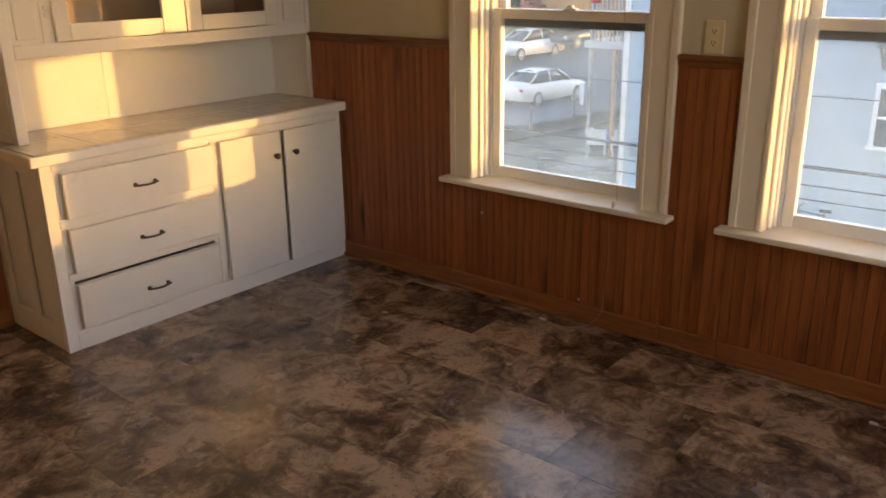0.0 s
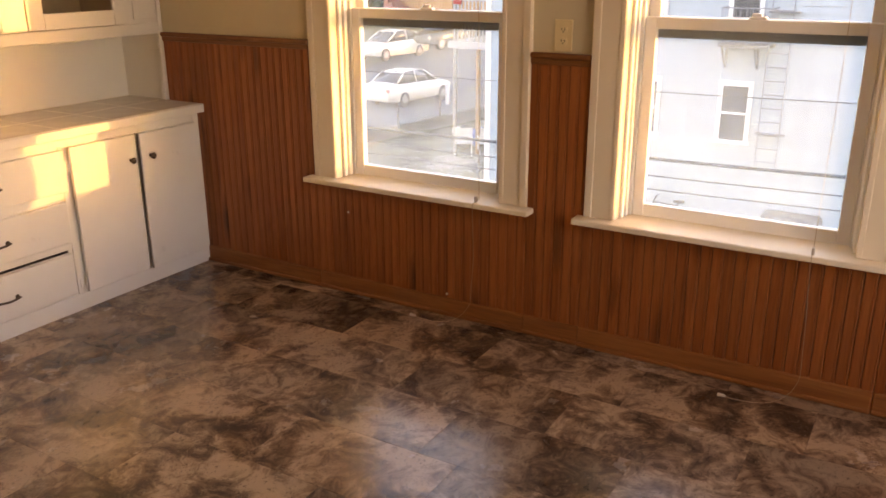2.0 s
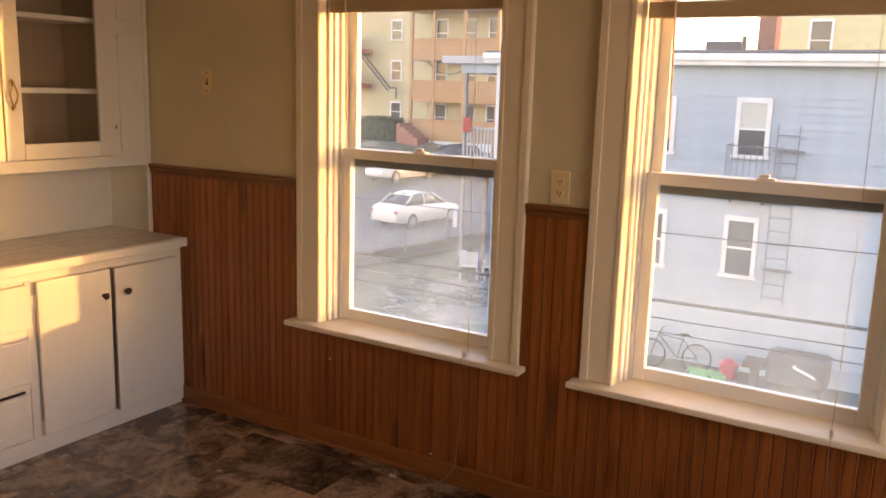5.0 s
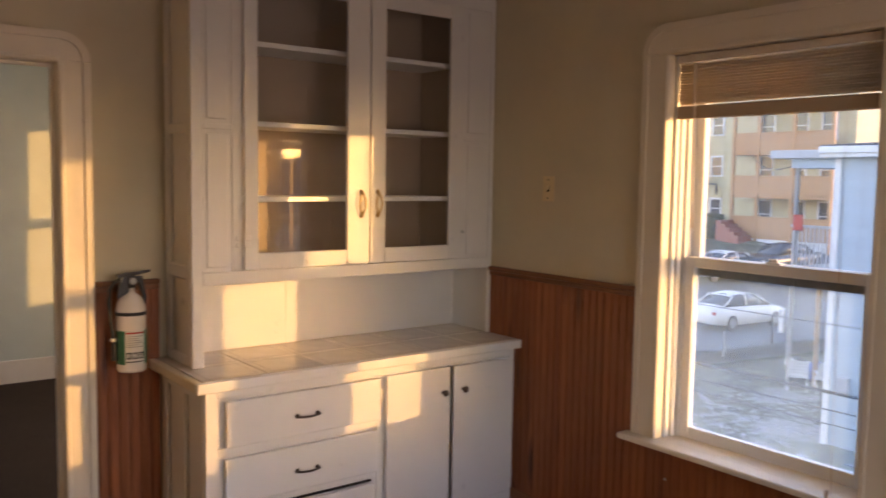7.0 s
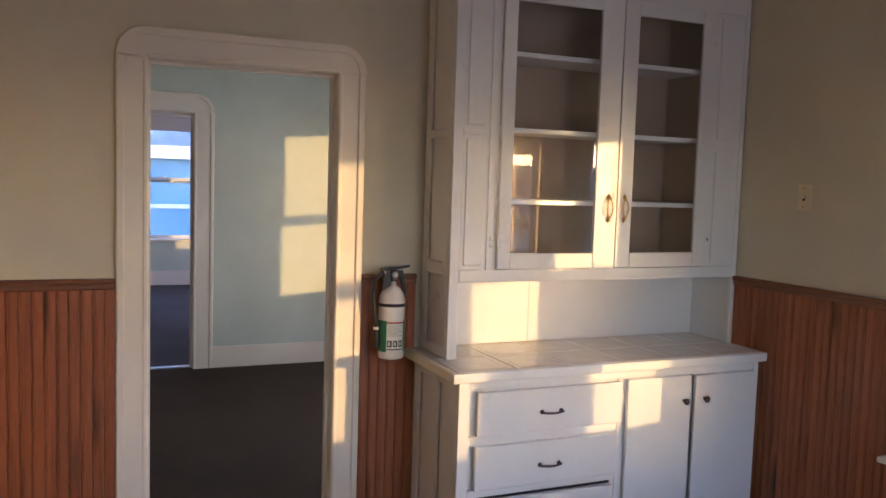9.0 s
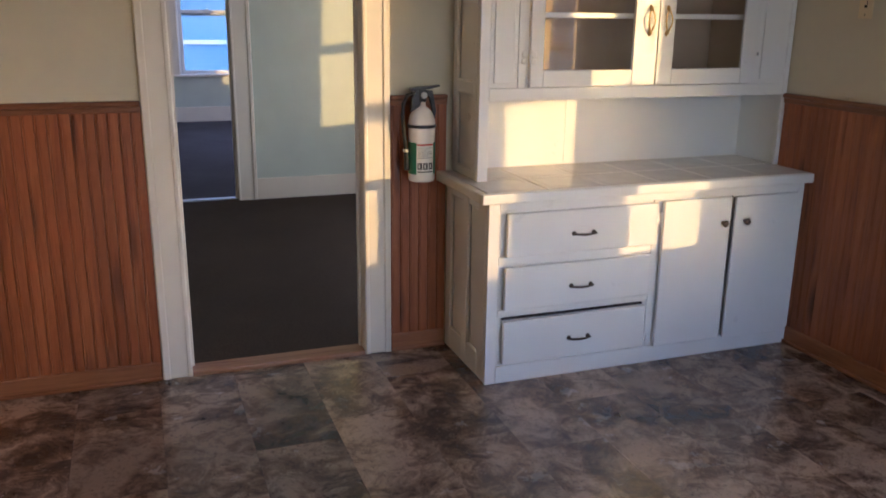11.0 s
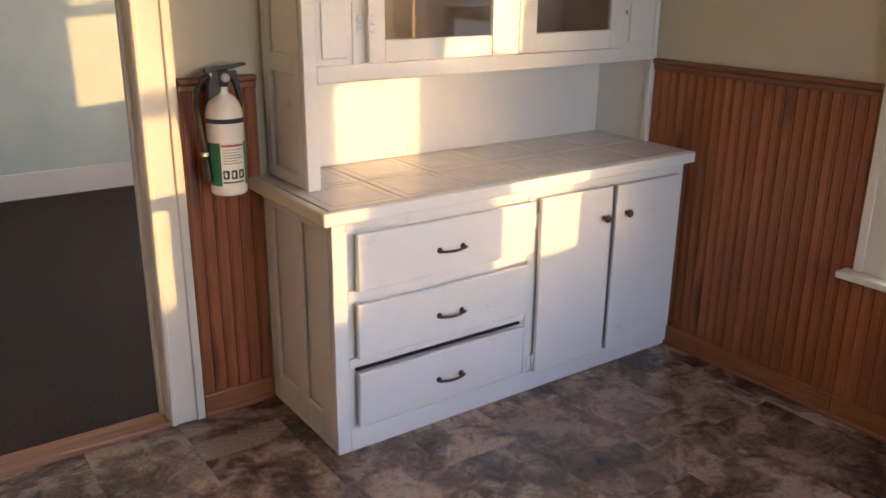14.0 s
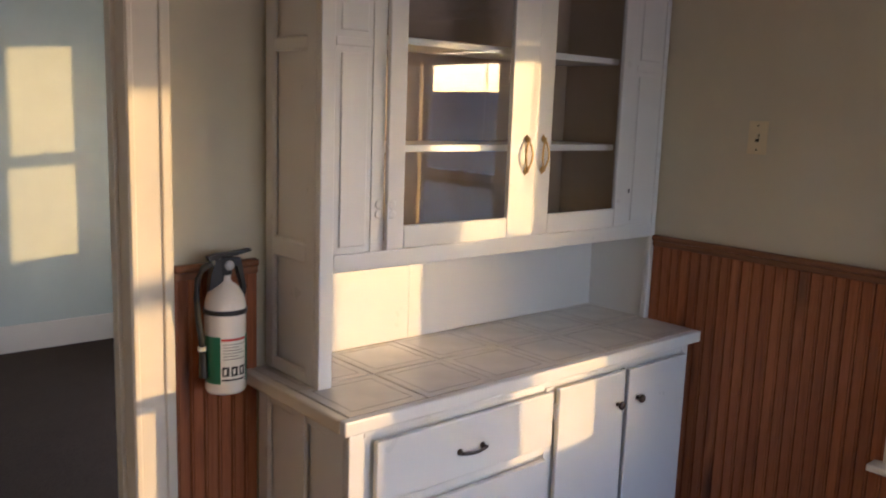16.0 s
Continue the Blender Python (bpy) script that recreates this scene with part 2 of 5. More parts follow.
# ---- mesh helpers ----
def box(bm, x0, x1, y0, y1, z0, z1, bevel=0.0, seg=2):
    """Adds a box, its edges rounded by bevel."""
    res = bmesh.ops.create_cube(bm, size=1.0, matrix=Matrix.Translation(((x0 + x1) / 2, (y0 + y1) / 2, (z0 + z1) / 2)) @ Matrix.Diagonal((abs(x1 - x0), abs(y1 - y0), abs(z1 - z0), 1)))
    if bevel > 0:
        edges = list({e for v in res["verts"] for e in v.link_edges})
        bmesh.ops.bevel(bm, geom=edges, offset=bevel, segments=seg, affect="EDGES", profile=0.5)
    return bm


def tube(bm, a, b, r, seg=12, r2=None):
    """Adds a capped cylinder or cone from a to b."""
    a, b = Vector(a), Vector(b)
    m = Matrix.Translation((a + b) / 2) @ (b - a).to_track_quat("Z", "Y").to_matrix().to_4x4()
    bmesh.ops.create_cone(bm, cap_ends=True, segments=seg, radius1=r, radius2=r if r2 is None else r2, depth=(b - a).length, matrix=m)
    return bm


def lathe(bm, profile, seg=28, m=None):
    """Adds a turned body from (radius, height) pairs round z."""
    m = m or Matrix()
    rings = []
    for r, z in profile:
        rings.append([bm.verts.new(m @ Vector((r * math.cos(2 * math.pi * i / seg), r * math.sin(2 * math.pi * i / seg), z))) for i in range(seg)])
    for a, b in zip(rings, rings[1:]):
        for i in range(seg):
            bm.faces.new((a[i], a[(i + 1) % seg], b[(i + 1) % seg], b[i]))
    bm.faces.new(rings[0][::-1])
    bm.faces.new(rings[-1])
    return bm


def pipe(bm, pts, r, seg=8):
    """Adds a bent tube along points."""
    pts = [Vector(p) for p in pts]
    rings = []
    for i, p in enumerate(pts):
        d = (pts[min(i + 1, len(pts) - 1)] - pts[max(i - 1, 0)]).normalized()
        u = d.cross(Vector((0.31, 0.2, 0.93))).normalized()
        w = d.cross(u)
        rings.append([bm.verts.new(p + r * (math.cos(2 * math.pi * k / seg) * u + math.sin(2 * math.pi * k / seg) * w)) for k in range(seg)])
    for a, b in zip(rings, rings[1:]):
        for k in range(seg):
            bm.faces.new((a[k], a[(k + 1) % seg], b[(k + 1) % seg], b[k]))
    bm.faces.new(rings[0][::-1])
    bm.faces.new(rings[-1])
    return bm


def arc(n, f):
    return [f(i / n) for i in range(n + 1)]


def slab(bm, outline, put, d0, d1, bevel=0.0):
    """Extrudes a flat outline of (u, v) from depth d0 to d1; put(u, v, d) gives the place."""
    lo = [bm.verts.new(put(u, v, d0)) for u, v in outline]
    hi = [bm.verts.new(put(u, v, d1)) for u, v in outline]
    n = len(outline)
    faces = [bm.faces.new(lo[::-1]), bm.faces.new(hi)]
    for i in range(n):
        faces.append(bm.faces.new((lo[i], lo[(i + 1) % n], hi[(i + 1) % n], hi[i])))
    if bevel:
        bmesh.ops.bevel(bm, geom=[e for e in faces[1].edges], offset=bevel, segments=2, affect="EDGES", profile=0.5)
    return bm


def mesh_of(name, bm, mat, smooth=False):
    bmesh.ops.recalc_face_normals(bm, faces=bm.faces)
    me = bpy.data.meshes.new(name)
    bm.to_mesh(me)
    bm.free()
    me.materials.append(mat)
    if smooth:
        for p in me.polygons:
            p.use_smooth = True
    return me


def part(name, bm, mat, parent, label="", smooth=False):
    ob = new(name, mesh_of(name, bm, mat, smooth))
    ob.parent = parent
    if parent is not None:
        ob.matrix_parent_inverse = Matrix.Translation(-parent.matrix_basis.translation) if parent.parent is None else Matrix()
    return tagged(ob, label)


def thing(name, at, label, category, group="", kind=""):
    ob = new(name)
    ob.empty_display_size = 0.1
    ob.matrix_basis = Matrix.Translation(at)
    return tagged(ob, label, category, group, kind)


def solid(name, bm, mat, label, category, kind="structure", smooth=False):
    return tagged(new(name, mesh_of(name, bm, mat, smooth)), label, category, kind=kind)


def bx(*a, **k):
    return box(bmesh.new(), *a, **k)


def slices(bm, along, fixed, span, z0, z1, holes):
    """A wall with holes (a0, a1, z0, z1): boxes round each opening. along: 'x' or 'y'."""
    def put(a0, a1, h0, h1):
        if a1 - a0 > 1e-4 and h1 - h0 > 1e-4:
            if along == "y":
                box(bm, fixed[0], fixed[1], a0, a1, h0, h1)
            else:
                box(bm, a0, a1, fixed[0], fixed[1], h0, h1)
    at = span[0]
    for a0, a1, h0, h1 in sorted(holes):
        put(at, a0, z0, z1)
        put(a0, a1, z0, h0)
        put(a0, a1, h1, z1)
        at = a1
    put(at, span[1], z0, z1)
    return bm


# ---- the plan ----
CEILING = 2.62
ROOM_X, ROOM_Y = -4.6, -5.2
W1, W2, W3 = (-2.211, -1.375), (-3.55, -2.708), (1.08, 1.98)
SILL, HEAD = 0.555, 2.11
DOOR = (-2.732, -1.969)
DOOR_H = 2.03
FAR_Y = 3.45
FAR_DOOR = (-2.93, -2.13)

opening = lambda w, sill=SILL: (w[0] - 0.012, w[1] + 0.012, sill - 0.03, HEAD + 0.012)
solid("wall_east", slices(bmesh.new(), "y", (0, 0.18), (ROOM_Y - 0.15, 0.06), 0, CEILING, [opening(W2), opening(W1)]), WALL, "sage painted plaster wall with two windows", "wall")
# the second hole is invented, cut for the back-room fill lamp
solid("wall_east_far", slices(bmesh.new(), "y", (0.001, 0.181), (0.06, 9.0), 0, CEILING, [opening(W3, 0.66), (6.05, 6.95, 0.65, 2.05)]), WALL_FAR, "pale green plaster outer wall of next rooms", "wall")
solid("wall_north", slices(bmesh.new(), "x", (0, 0.06), (ROOM_X, 0), 0, CEILING, [(DOOR[0] - 0.012, DOOR[1] + 0.012, 0, DOOR_H + 0.012)]), WALL, "sage painted plaster wall with a doorway", "wall")
solid("wall_north_back", slices(bmesh.new(), "x", (0.06, 0.12), (ROOM_X, 0), 0, CEILING, [(DOOR[0] - 0.012, DOOR[1] + 0.012, 0, DOOR_H + 0.012)]), WALL_FAR, "pale green plaster back of doorway wall", "wall")
solid("wall_west", slices(bmesh.new(), "y", (ROOM_X - 0.15, ROOM_X), (ROOM_Y - 0.15, 9.0), 0, CEILING, []), WALL, "plain sage plaster wall", "wall")
# south opening is unseen, added to let fill light in
solid("wall_south", slices(bmesh.new(), "x", (ROOM_Y - 0.15, ROOM_Y), (ROOM_X, 0), 0, CEILING, [(-1.9, -0.5, 0.62, 2.18)]), WALL, "plain sage plaster wall with an added opening for fill light", "wall")
solid("wall_far", slices(bmesh.new(), "x", (FAR_Y, FAR_Y + 0.14), (ROOM_X, 0), 0, CEILING, [(FAR_DOOR[0] - 0.012, FAR_DOOR[1] + 0.012, 0, 2.072)]), WALL_FAR, "pale green plaster wall with a doorway", "wall")
W4 = (-2.25, -1.42)
solid("wall_back", slices(bmesh.new(), "x", (8.8, 9.0), (ROOM_X, 0), 0, CEILING, [(W4[0] - 0.012, W4[1] + 0.012, 0.62, 2.362)]), WALL_FAR, "pale plaster wall with one window", "wall")
solid("ceiling", bx(ROOM_X - 0.15, 0.22, ROOM_Y - 0.15, 0.06, CEILING, CEILING + 0.12), CEIL, "white plaster ceiling", "ceiling")
solid("ceiling_far", bx(ROOM_X - 0.15, 0.22, 0.06, 9.0, CEILING, CEILING + 0.12), CEIL, "white plaster ceiling", "ceiling")
floor = solid("floor", bx(ROOM_X - 0.15, 0.22, ROOM_Y - 0.15, 0.03, -0.2, -0.003), GROUT, "mottled brown stone-look vinyl tile floor", "floor")
solid("floor_carpet", bx(ROOM_X - 0.15, 0.22, 0.06, FAR_Y + 0.05, -0.2, 0.006), CARPET, "dark brown-grey carpet floor", "carpet")
solid("floor_carpet_back", bx(ROOM_X - 0.15, 0.22, FAR_Y + 0.10, 9.0, -0.2, 0.006), CARPET_B, "dark blue-grey carpet floor", "carpet")
solid("threshold_1", bx(DOOR[0] + 0.001, DOOR[1] - 0.001, -0.022, 0.078, -0.01, 0.020, bevel=0.006), SILLWOOD, "worn orange-brown wooden threshold strip", "threshold")
solid("threshold_2", bx(FAR_DOOR[0], FAR_DOOR[1], FAR_Y + 0.04, FAR_Y + 0.11, -0.01, 0.016, bevel=0.005), plain("threshold_metal", (0.6, 0.6, 0.6), 0.35, 0.9), "bright metal carpet threshold strip", "threshold")


# ---- door and window trim ----
def casing(parent, put, u0, u1, v0, v1, w, mat, top_w=None, proud=0.005):
    """Flat casing round an opening, with rounded outer top corners and a raised outer band. put(u, v, d)."""
    tw = top_w or w
    r = w * 0.92
    for a, b in ((u0 - w, u0), (u1, u1 + w)):
        bm = bmesh.new()
        slab(bm, [(a, v0), (b, v0), (b, v1 + tw - r - 0.0012), (a, v1 + tw - r - 0.0012)], put, 0, 0.019, 0.004)
        o = a if a < u0 else b
        s = 1 if a < u0 else -1
        slab(bm, [(o + s * 0.002, v0), (o + s * 0.032, v0), (o + s * 0.032, v1 + tw - r - 0.001), (o + s * 0.002, v1 + tw - r - 0.001)], put, 0.017, 0.019 + proud, proud * 0.6)
        i = b if a < u0 else a
        slab(bm, [(i - s * 0.021, v0), (i - s * 0.003, v0), (i - s * 0.003, v1 - 0.003), (i - s * 0.021, v1 - 0.003)], put, 0.017, 0.0185 + proud * 0.7, proud * 0.5)
        part("casing_leg", bm, mat, parent)
    bm = bmesh.new()
    t = v1 + tw
    left = arc(8, lambda f: (u0 - w + r - r * math.cos(f * math.pi / 2), t - r + r * math.sin(f * math.pi / 2)))
    right = arc(8, lambda f: (u1 + w - r + r * math.sin(f * math.pi / 2), t - r + r * math.cos(f * math.pi / 2)))
    slab(bm, left + right + [(u1, t - r), (u1, v1), (u0, v1), (u0, t - r)], put, 0, 0.0195, 0.004)
    q = r - 0.032
    lo = arc(8, lambda f: (u0 - w + r - q * math.cos(f * math.pi / 2), t - r + q * math.sin(f * math.pi / 2)))
    ro = arc(8, lambda f: (u1 + w - r + q * math.sin(f * math.pi / 2), t - r + q * math.cos(f * math.pi / 2)))
    outer = arc(8, lambda f: (u0 - w + r - (r - 0.002) * math.cos(f * math.pi / 2), t - r + (r - 0.002) * math.sin(f * math.pi / 2)))
    outer += arc(8, lambda f: (u1 + w - r + (r - 0.002) * math.sin(f * math.pi / 2), t - r + (r - 0.002) * math.cos(f * math.pi / 2)))
    inner = lo + ro
    for k in range(len(outer) - 1):
        slab(bm, [outer[k], outer[k + 1], inner[k + 1], inner[k]], put, 0.017, 0.020 + proud)
    slab(bm, [(u0 - 0.003, v1 + 0.003), (u1 + 0.003, v1 + 0.003), (u1 + 0.003, v1 + 0.021), (u0 - 0.003, v1 + 0.021)], put, 0.017, 0.019 + proud * 0.7, proud * 0.5)
    part("casing_head", bm, mat, parent)


def window(name, w, z0, z1, put, thick, label, meet=1.295):
    """A double-hung window. put(u, v, d): u along the wall, d out of the wall into the room."""
    u0, u1 = w
    th = thing(name, put((u0 + u1) / 2, z0, 0), label, "window", kind="structure")

    def b(bm, a0, a1, v0, v1, d0, d1, bev=0.0):
        p, q = put(a0, v0, d0), put(a1, v1, d1)
        return box(bm, min(p[0], q[0]), max(p[0], q[0]), min(p[1], q[1]), max(p[1], q[1]), v0, v1, bev)
    casing(th, put, u0, u1, z0, z1, 0.126, TRIM)
    part("stool", b(bmesh.new(), u0 - 0.155, u1 + 0.155, z0 - 0.024, z0, -0.004, 0.076, 0.006), TRIM, th, "cream painted window stool")
    part("inner_sill", b(bmesh.new(), u0, u1, z0 - 0.03, z0 - 0.002, -0.135, -0.004), TRIM, th)
    bm = bmesh.new()
    b(bm, u0 - 0.012, u0, z0 - 0.03, z1, -thick, 0)
    b(bm, u1, u1 + 0.012, z0 - 0.03, z1, -thick, 0)
    b(bm, u0 - 0.012, u1 + 0.012, z1, z1 + 0.012, -thick, 0)
    part("jamb", bm, TRIM, th)
    for side, s in ((u0, 1), (u1, -1)):
        bm = bmesh.new()
        b(bm, *sorted((side, side + s * 0.014)), z0, z1, -0.052, -0.030, 0.004)
        b(bm, *sorted((side, side + s * 0.020)), z0, z1, -0.084, -0.060, 0.004)
        b(bm, *sorted((side, side + s * 0.030)), z0, z1, -0.175, -0.092, 0.003)
        part("track", bm, VINYL, th)
    bm = bmesh.new()
    b(bm, u0, u1, z1 - 0.03, z1, -0.175, -0.06, 0.003)
    part("head_track", bm, VINYL, th)
    a0, a1 = u0 + 0.031, u1 - 0.031
    for nm, v0, v1, d0, d1, low in (("lower_sash", z0 + 0.002, meet + 0.012, -0.132, -0.098, 0.048), ("upper_sash", meet - 0.03, z1 - 0.03, -0.170, -0.136, 0.042)):
        bm = bmesh.new()
        b(bm, a0, a0 + 0.042, v0, v1, d0, d1, 0.004)
        b(bm, a1 - 0.042, a1, v0, v1, d0, d1, 0.004)
        b(bm, a0 + 0.042, a1 - 0.042, v0, v0 + low, d0 + 0.001, d1 - 0.001, 0.004)
        b(bm, a0 + 0.042, a1 - 0.042, v1 - 0.042, v1, d0 + 0.001, d1 - 0.001, 0.004)
        sash = part(nm, bm, VINYL, th)
        pane = part("pane", b(bmesh.new(), a0 + 0.042, a1 - 0.042, v0 + low, v1 - 0.042, (d0 + d1) / 2 - 0.002, (d0 + d1) / 2 + 0.002), GLASS_LOW if nm == "lower_sash" else GLASS, sash)
        pane.visible_shadow = False
    # dark grey strip just below the meeting rail
    part("screen_rail", b(bmesh.new(), a0 + 0.006, a1 - 0.006, meet - 0.064, meet - 0.031, -0.150, -0.137, 0.002), STRIP_GREY, th, "dark grey strip under the meeting rail")
    mid = (u0 + u1) / 2
    bm = bmesh.new()
    b(bm, mid - 0.03, mid + 0.03, meet + 0.012, meet + 0.02, -0.130, -0.102, 0.003)
    b(bm, mid - 0.012, mid + 0.022, meet + 0.02, meet + 0.032, -0.124, -0.108, 0.004)
    part("sash_lock", bm, VINYL, th)
    bm = bmesh.new()
    b(bm, u0 - 0.12, u0 - 0.03, z0 - 0.05, z1 + 0.09, -thick - 0.02, -thick)
    b(bm, u1 + 0.03, u1 + 0.12, z0 - 0.05, z1 + 0.09, -thick - 0.02, -thick)
    b(bm, u0 - 0.03, u1 + 0.03, z1 + 0.01, z1 + 0.09, -thick - 0.02, -thick)
    b(bm, u0 - 0.012, u1 + 0.012, z0 - 0.03, z0 - 0.006, -thick - 0.04, -0.13)
    part("outer_casing", bm, VINYL, th)
    return th


east = lambda u, v, d: Vector((-d, u, v))
north = lambda u, v, d: Vector((u, -d, v))
far = lambda u, v, d: Vector((u, FAR_Y - d, v))
back = lambda u, v, d: Vector((u, 8.8 - d, v))
window("window_1", W1, SILL, HEAD, east, 0.18, "white double-hung window in cream casing, blind raised")
window("window_2", W2, SILL, HEAD, east, 0.18, "white double-hung window in cream casing, blind raised")
window("window_3", W3, 0.66, 2.11, east, 0.181, "white double-hung window of the carpeted room", meet=1.36)
w4 = window("window_4", W4, 0.65, 2.35, back, 0.20, "white double-hung window of the back room", meet=1.50)

part("roller_shade", bx(W4[0] + 0.03, W4[1] - 0.03, 8.85, 8.862, 2.16, 2.345, bevel=0.003), SLAT, w4, "pale roller shade pulled down a little")


def doorway(name, u0, u1, top, put, depth, label, wide=0.122):
    th = thing(name, put((u0 + u1) / 2, 0, 0), label, "doorway", kind="structure")
    casing(th, put, u0, u1, 0.0, top, wide, TRIM, proud=0.009)
    bm = bmesh.new()
    slab(bm, [(u0 - 0.012, 0), (u0, 0), (u0, top), (u1, top), (u1, 0), (u1 + 0.012, 0), (u1 + 0.012, top + 0.012), (u0 - 0.012, top + 0.012)], put, -depth, 0.0)
    part("jamb", bm, TRIM, th)
    bm = bmesh.new()
    slab(bm, [(u0, 0), (u0 + 0.012, 0), (u0 + 0.012, top - 0.012), (u1 - 0.012, top - 0.012), (u1 - 0.012, 0), (u1, 0), (u1, top), (u0, top)], put, -depth * 0.62, -depth * 0.38)
    part("stop", bm, TRIM, th)
    return th


doorway("door_1", DOOR[0], DOOR[1], DOOR_H, north, 0.12, "open cream-painted doorway with rounded head corners")
doorway("door_2", FAR_DOOR[0], FAR_DOOR[1], 2.06, far, 0.14, "open cream-painted doorway to the back room", 0.158)
for nm, bm in (("baseboard_far", bx(FAR_DOOR[1] + 0.158, 0, FAR_Y - 0.018, FAR_Y, 0, 0.18, bevel=0.004)),
               ("baseboard_far_2", bx(ROOM_X, FAR_DOOR[0] - 0.158, FAR_Y - 0.018, FAR_Y, 0, 0.18, bevel=0.004)),
               ("baseboard_back", bx(ROOM_X, 0, 8.782, 8.8, 0, 0.21, bevel=0.004))):
    solid(nm, bm, TRIM, "cream painted wooden baseboard", "baseboard")

# ---- the built-in hutch ----
FACE, BASE_F, TOP_Z = -0.31, -0.502, 0.79
hutch = thing("hutch", (-0.79, -0.25, 0), "white painted built-in hutch with glass doors and drawers", "cabinet")
for nm, x0, x1, y1, z0, z1 in (("toe_board", -1.535, -0.004, -0.008, 0.0, 0.078), ("stile", -1.583, -1.535, BASE_F + 0.022, 0.0, TOP_Z), ("stile", -0.812, -0.772, BASE_F + 0.022, 0.078, 0.752), ("stile", -0.042, -0.004, BASE_F + 0.022, 0.078, TOP_Z),
                               ("rail", -1.535, -0.042, BASE_F + 0.022, 0.752, TOP_Z), ("rail", -1.535, -0.812, BASE_F + 0.022, 0.522, 0.556), ("rail", -1.535, -0.812, BASE_F + 0.022, 0.300, 0.330)):
    part(nm, bx(x0, x1, BASE_F, y1, z0, z1, bevel=0.003), WHITE, hutch)
part("front_board", bx(-1.56, -0.03, BASE_F + 0.006, BASE_F + 0.020, 0.05, 0.755), WHITE, hutch)
part("base_back", bx(-1.56, -0.004, -0.012, -0.008, 0.055, TOP_Z), WHITE, hutch)
# the end panel with three stiles and two rails round two sunk fields
part("end_panel", bx(-1.566, -1.556, BASE_F + 0.022, -0.01, 0.0, TOP_Z), WHITE, hutch)
for y0, y1 in ((BASE_F + 0.022, BASE_F + 0.105), (-0.285, -0.215), (-0.075, -0.008)):
    part("end_stile", bx(-1.583, -1.565, y0, y1, 0.0, TOP_Z, bevel=0.007, seg=1), WHITE, hutch)
for z0, z1 in ((0.0, 0.115), (0.735, TOP_Z)):
    for y0, y1 in ((BASE_F + 0.105, -0.285), (-0.215, -0.075)):
        part("end_rail", bx(-1.582, -1.565, y0 - 0.008, y1 + 0.008, z0, z1, bevel=0.007, seg=1), WHITE, hutch)


def bow_pull(parent, x, y, z, w=0.092, mat=IRON):
    bm = bmesh.new()
    for s in (-1, 1):
        lathe(bm, [(0.010, 0), (0.010, 0.003), (0.005, 0.006), (0.0045, 0.016)], 12, Matrix.Translation((x + s * w / 2, y, z)) @ Matrix.Rotation(radians(90), 4, "X"))
    pipe(bm, arc(10, lambda f: (x + (f - 0.5) * (w + 0.012), y - 0.016 - 0.010 * math.sin(math.pi * f), z - 0.0025 * math.sin(math.pi * f))), 0.0048, 8)
    return part("handle", bm, mat, parent, "aged bronze bow pull", True)


def raised_front(name, x0, x1, z0, z1, lean=0.0):
    """A lipped drawer or door front with a small stepped edge."""
    bm = bmesh.new()
    box(bm, x0, x1, BASE_F - 0.026, BASE_F - 0.0075, z0, z1, 0.005, 3)
    box(bm, x0 + 0.012, x1 - 0.012, BASE_F - 0.009, BASE_F - 0.0005, z0 + 0.012, z1 - 0.012)
    if lean:
        bmesh.ops.transform(bm, matrix=Matrix.Rotation(lean, 4, "X"), space=Matrix.Translation((0, -BASE_F, -z0)), verts=bm.verts)
    return part(name, bm, WHITE, hutch)


for x0, x1, z0, z1, lean in ((-1.509, -0.803, 0.560, 0.743, 0.0), (-1.513, -0.822, 0.332, 0.517, 0.0), (-1.515, -0.836, 0.096, 0.286, 0.02)):
    d = raised_front("drawer", x0, x1, z0, z1, lean=lean)
    bow_pull(d, -1.163, BASE_F - 0.026 - lean * 0.1, (z0 + z1) / 2 - 0.010)
# near-black strip for the shade above the drawer that hangs a little open
part("drawer_gap", bx(-1.512, -0.838, BASE_F - 0.0035, BASE_F + 0.02, 0.2865, 0.2945), SLOT, hutch, "black strip for the shaded gap above the sagging drawer")


def knob(parent, x, z):
    bm = lathe(bmesh.new(), [(0.008, 0), (0.008, 0.002), (0.005, 0.006), (0.005, 0.012), (0.014, 0.017), (0.0155, 0.022), (0.012, 0.027), (0.004, 0.029)], 18, Matrix.Translation((x, BASE_F - 0.026, z)) @ Matrix.Rotation(radians(90), 4, "X"))
    part("knob", bm, IRON, parent, "round bronze knob", True)


def hinge(parent, x, y, z):
    bm = bmesh.new()
    tube(bm, (x, y - 0.004, z - 0.028), (x, y - 0.004, z + 0.028), 0.0045, 8)
    box(bm, x - 0.024, x - 0.002, y - 0.002, y + 0.001, z - 0.022, z + 0.022, 0.0008)
    box(bm, x + 0.002, x + 0.016, y - 0.004, y - 0.001, z - 0.022, z + 0.022, 0.0008)
    part("hinge", bm, WHITE, parent, "painted-over hinge")


dl = raised_front("door", -0.775, -0.424, 0.083, 0.748)
knob(dl, -0.466, 0.632)
hinge(dl, -0.778, BASE_F - 0.006, 0.668)
hinge(dl, -0.778, BASE_F - 0.006, 0.125)
dr = raised_front("door", -0.404, -0.055, 0.079, 0.746)
knob(dr, -0.349, 0.634)
# thin near-black strip stands in for shade where the doors meet
part("door_gap", bx(-0.423, -0.405, BASE_F - 0.002, BASE_F + 0.0005, 0.084, 0.745), SLOT, hutch, "black strip for the shade between the doors")

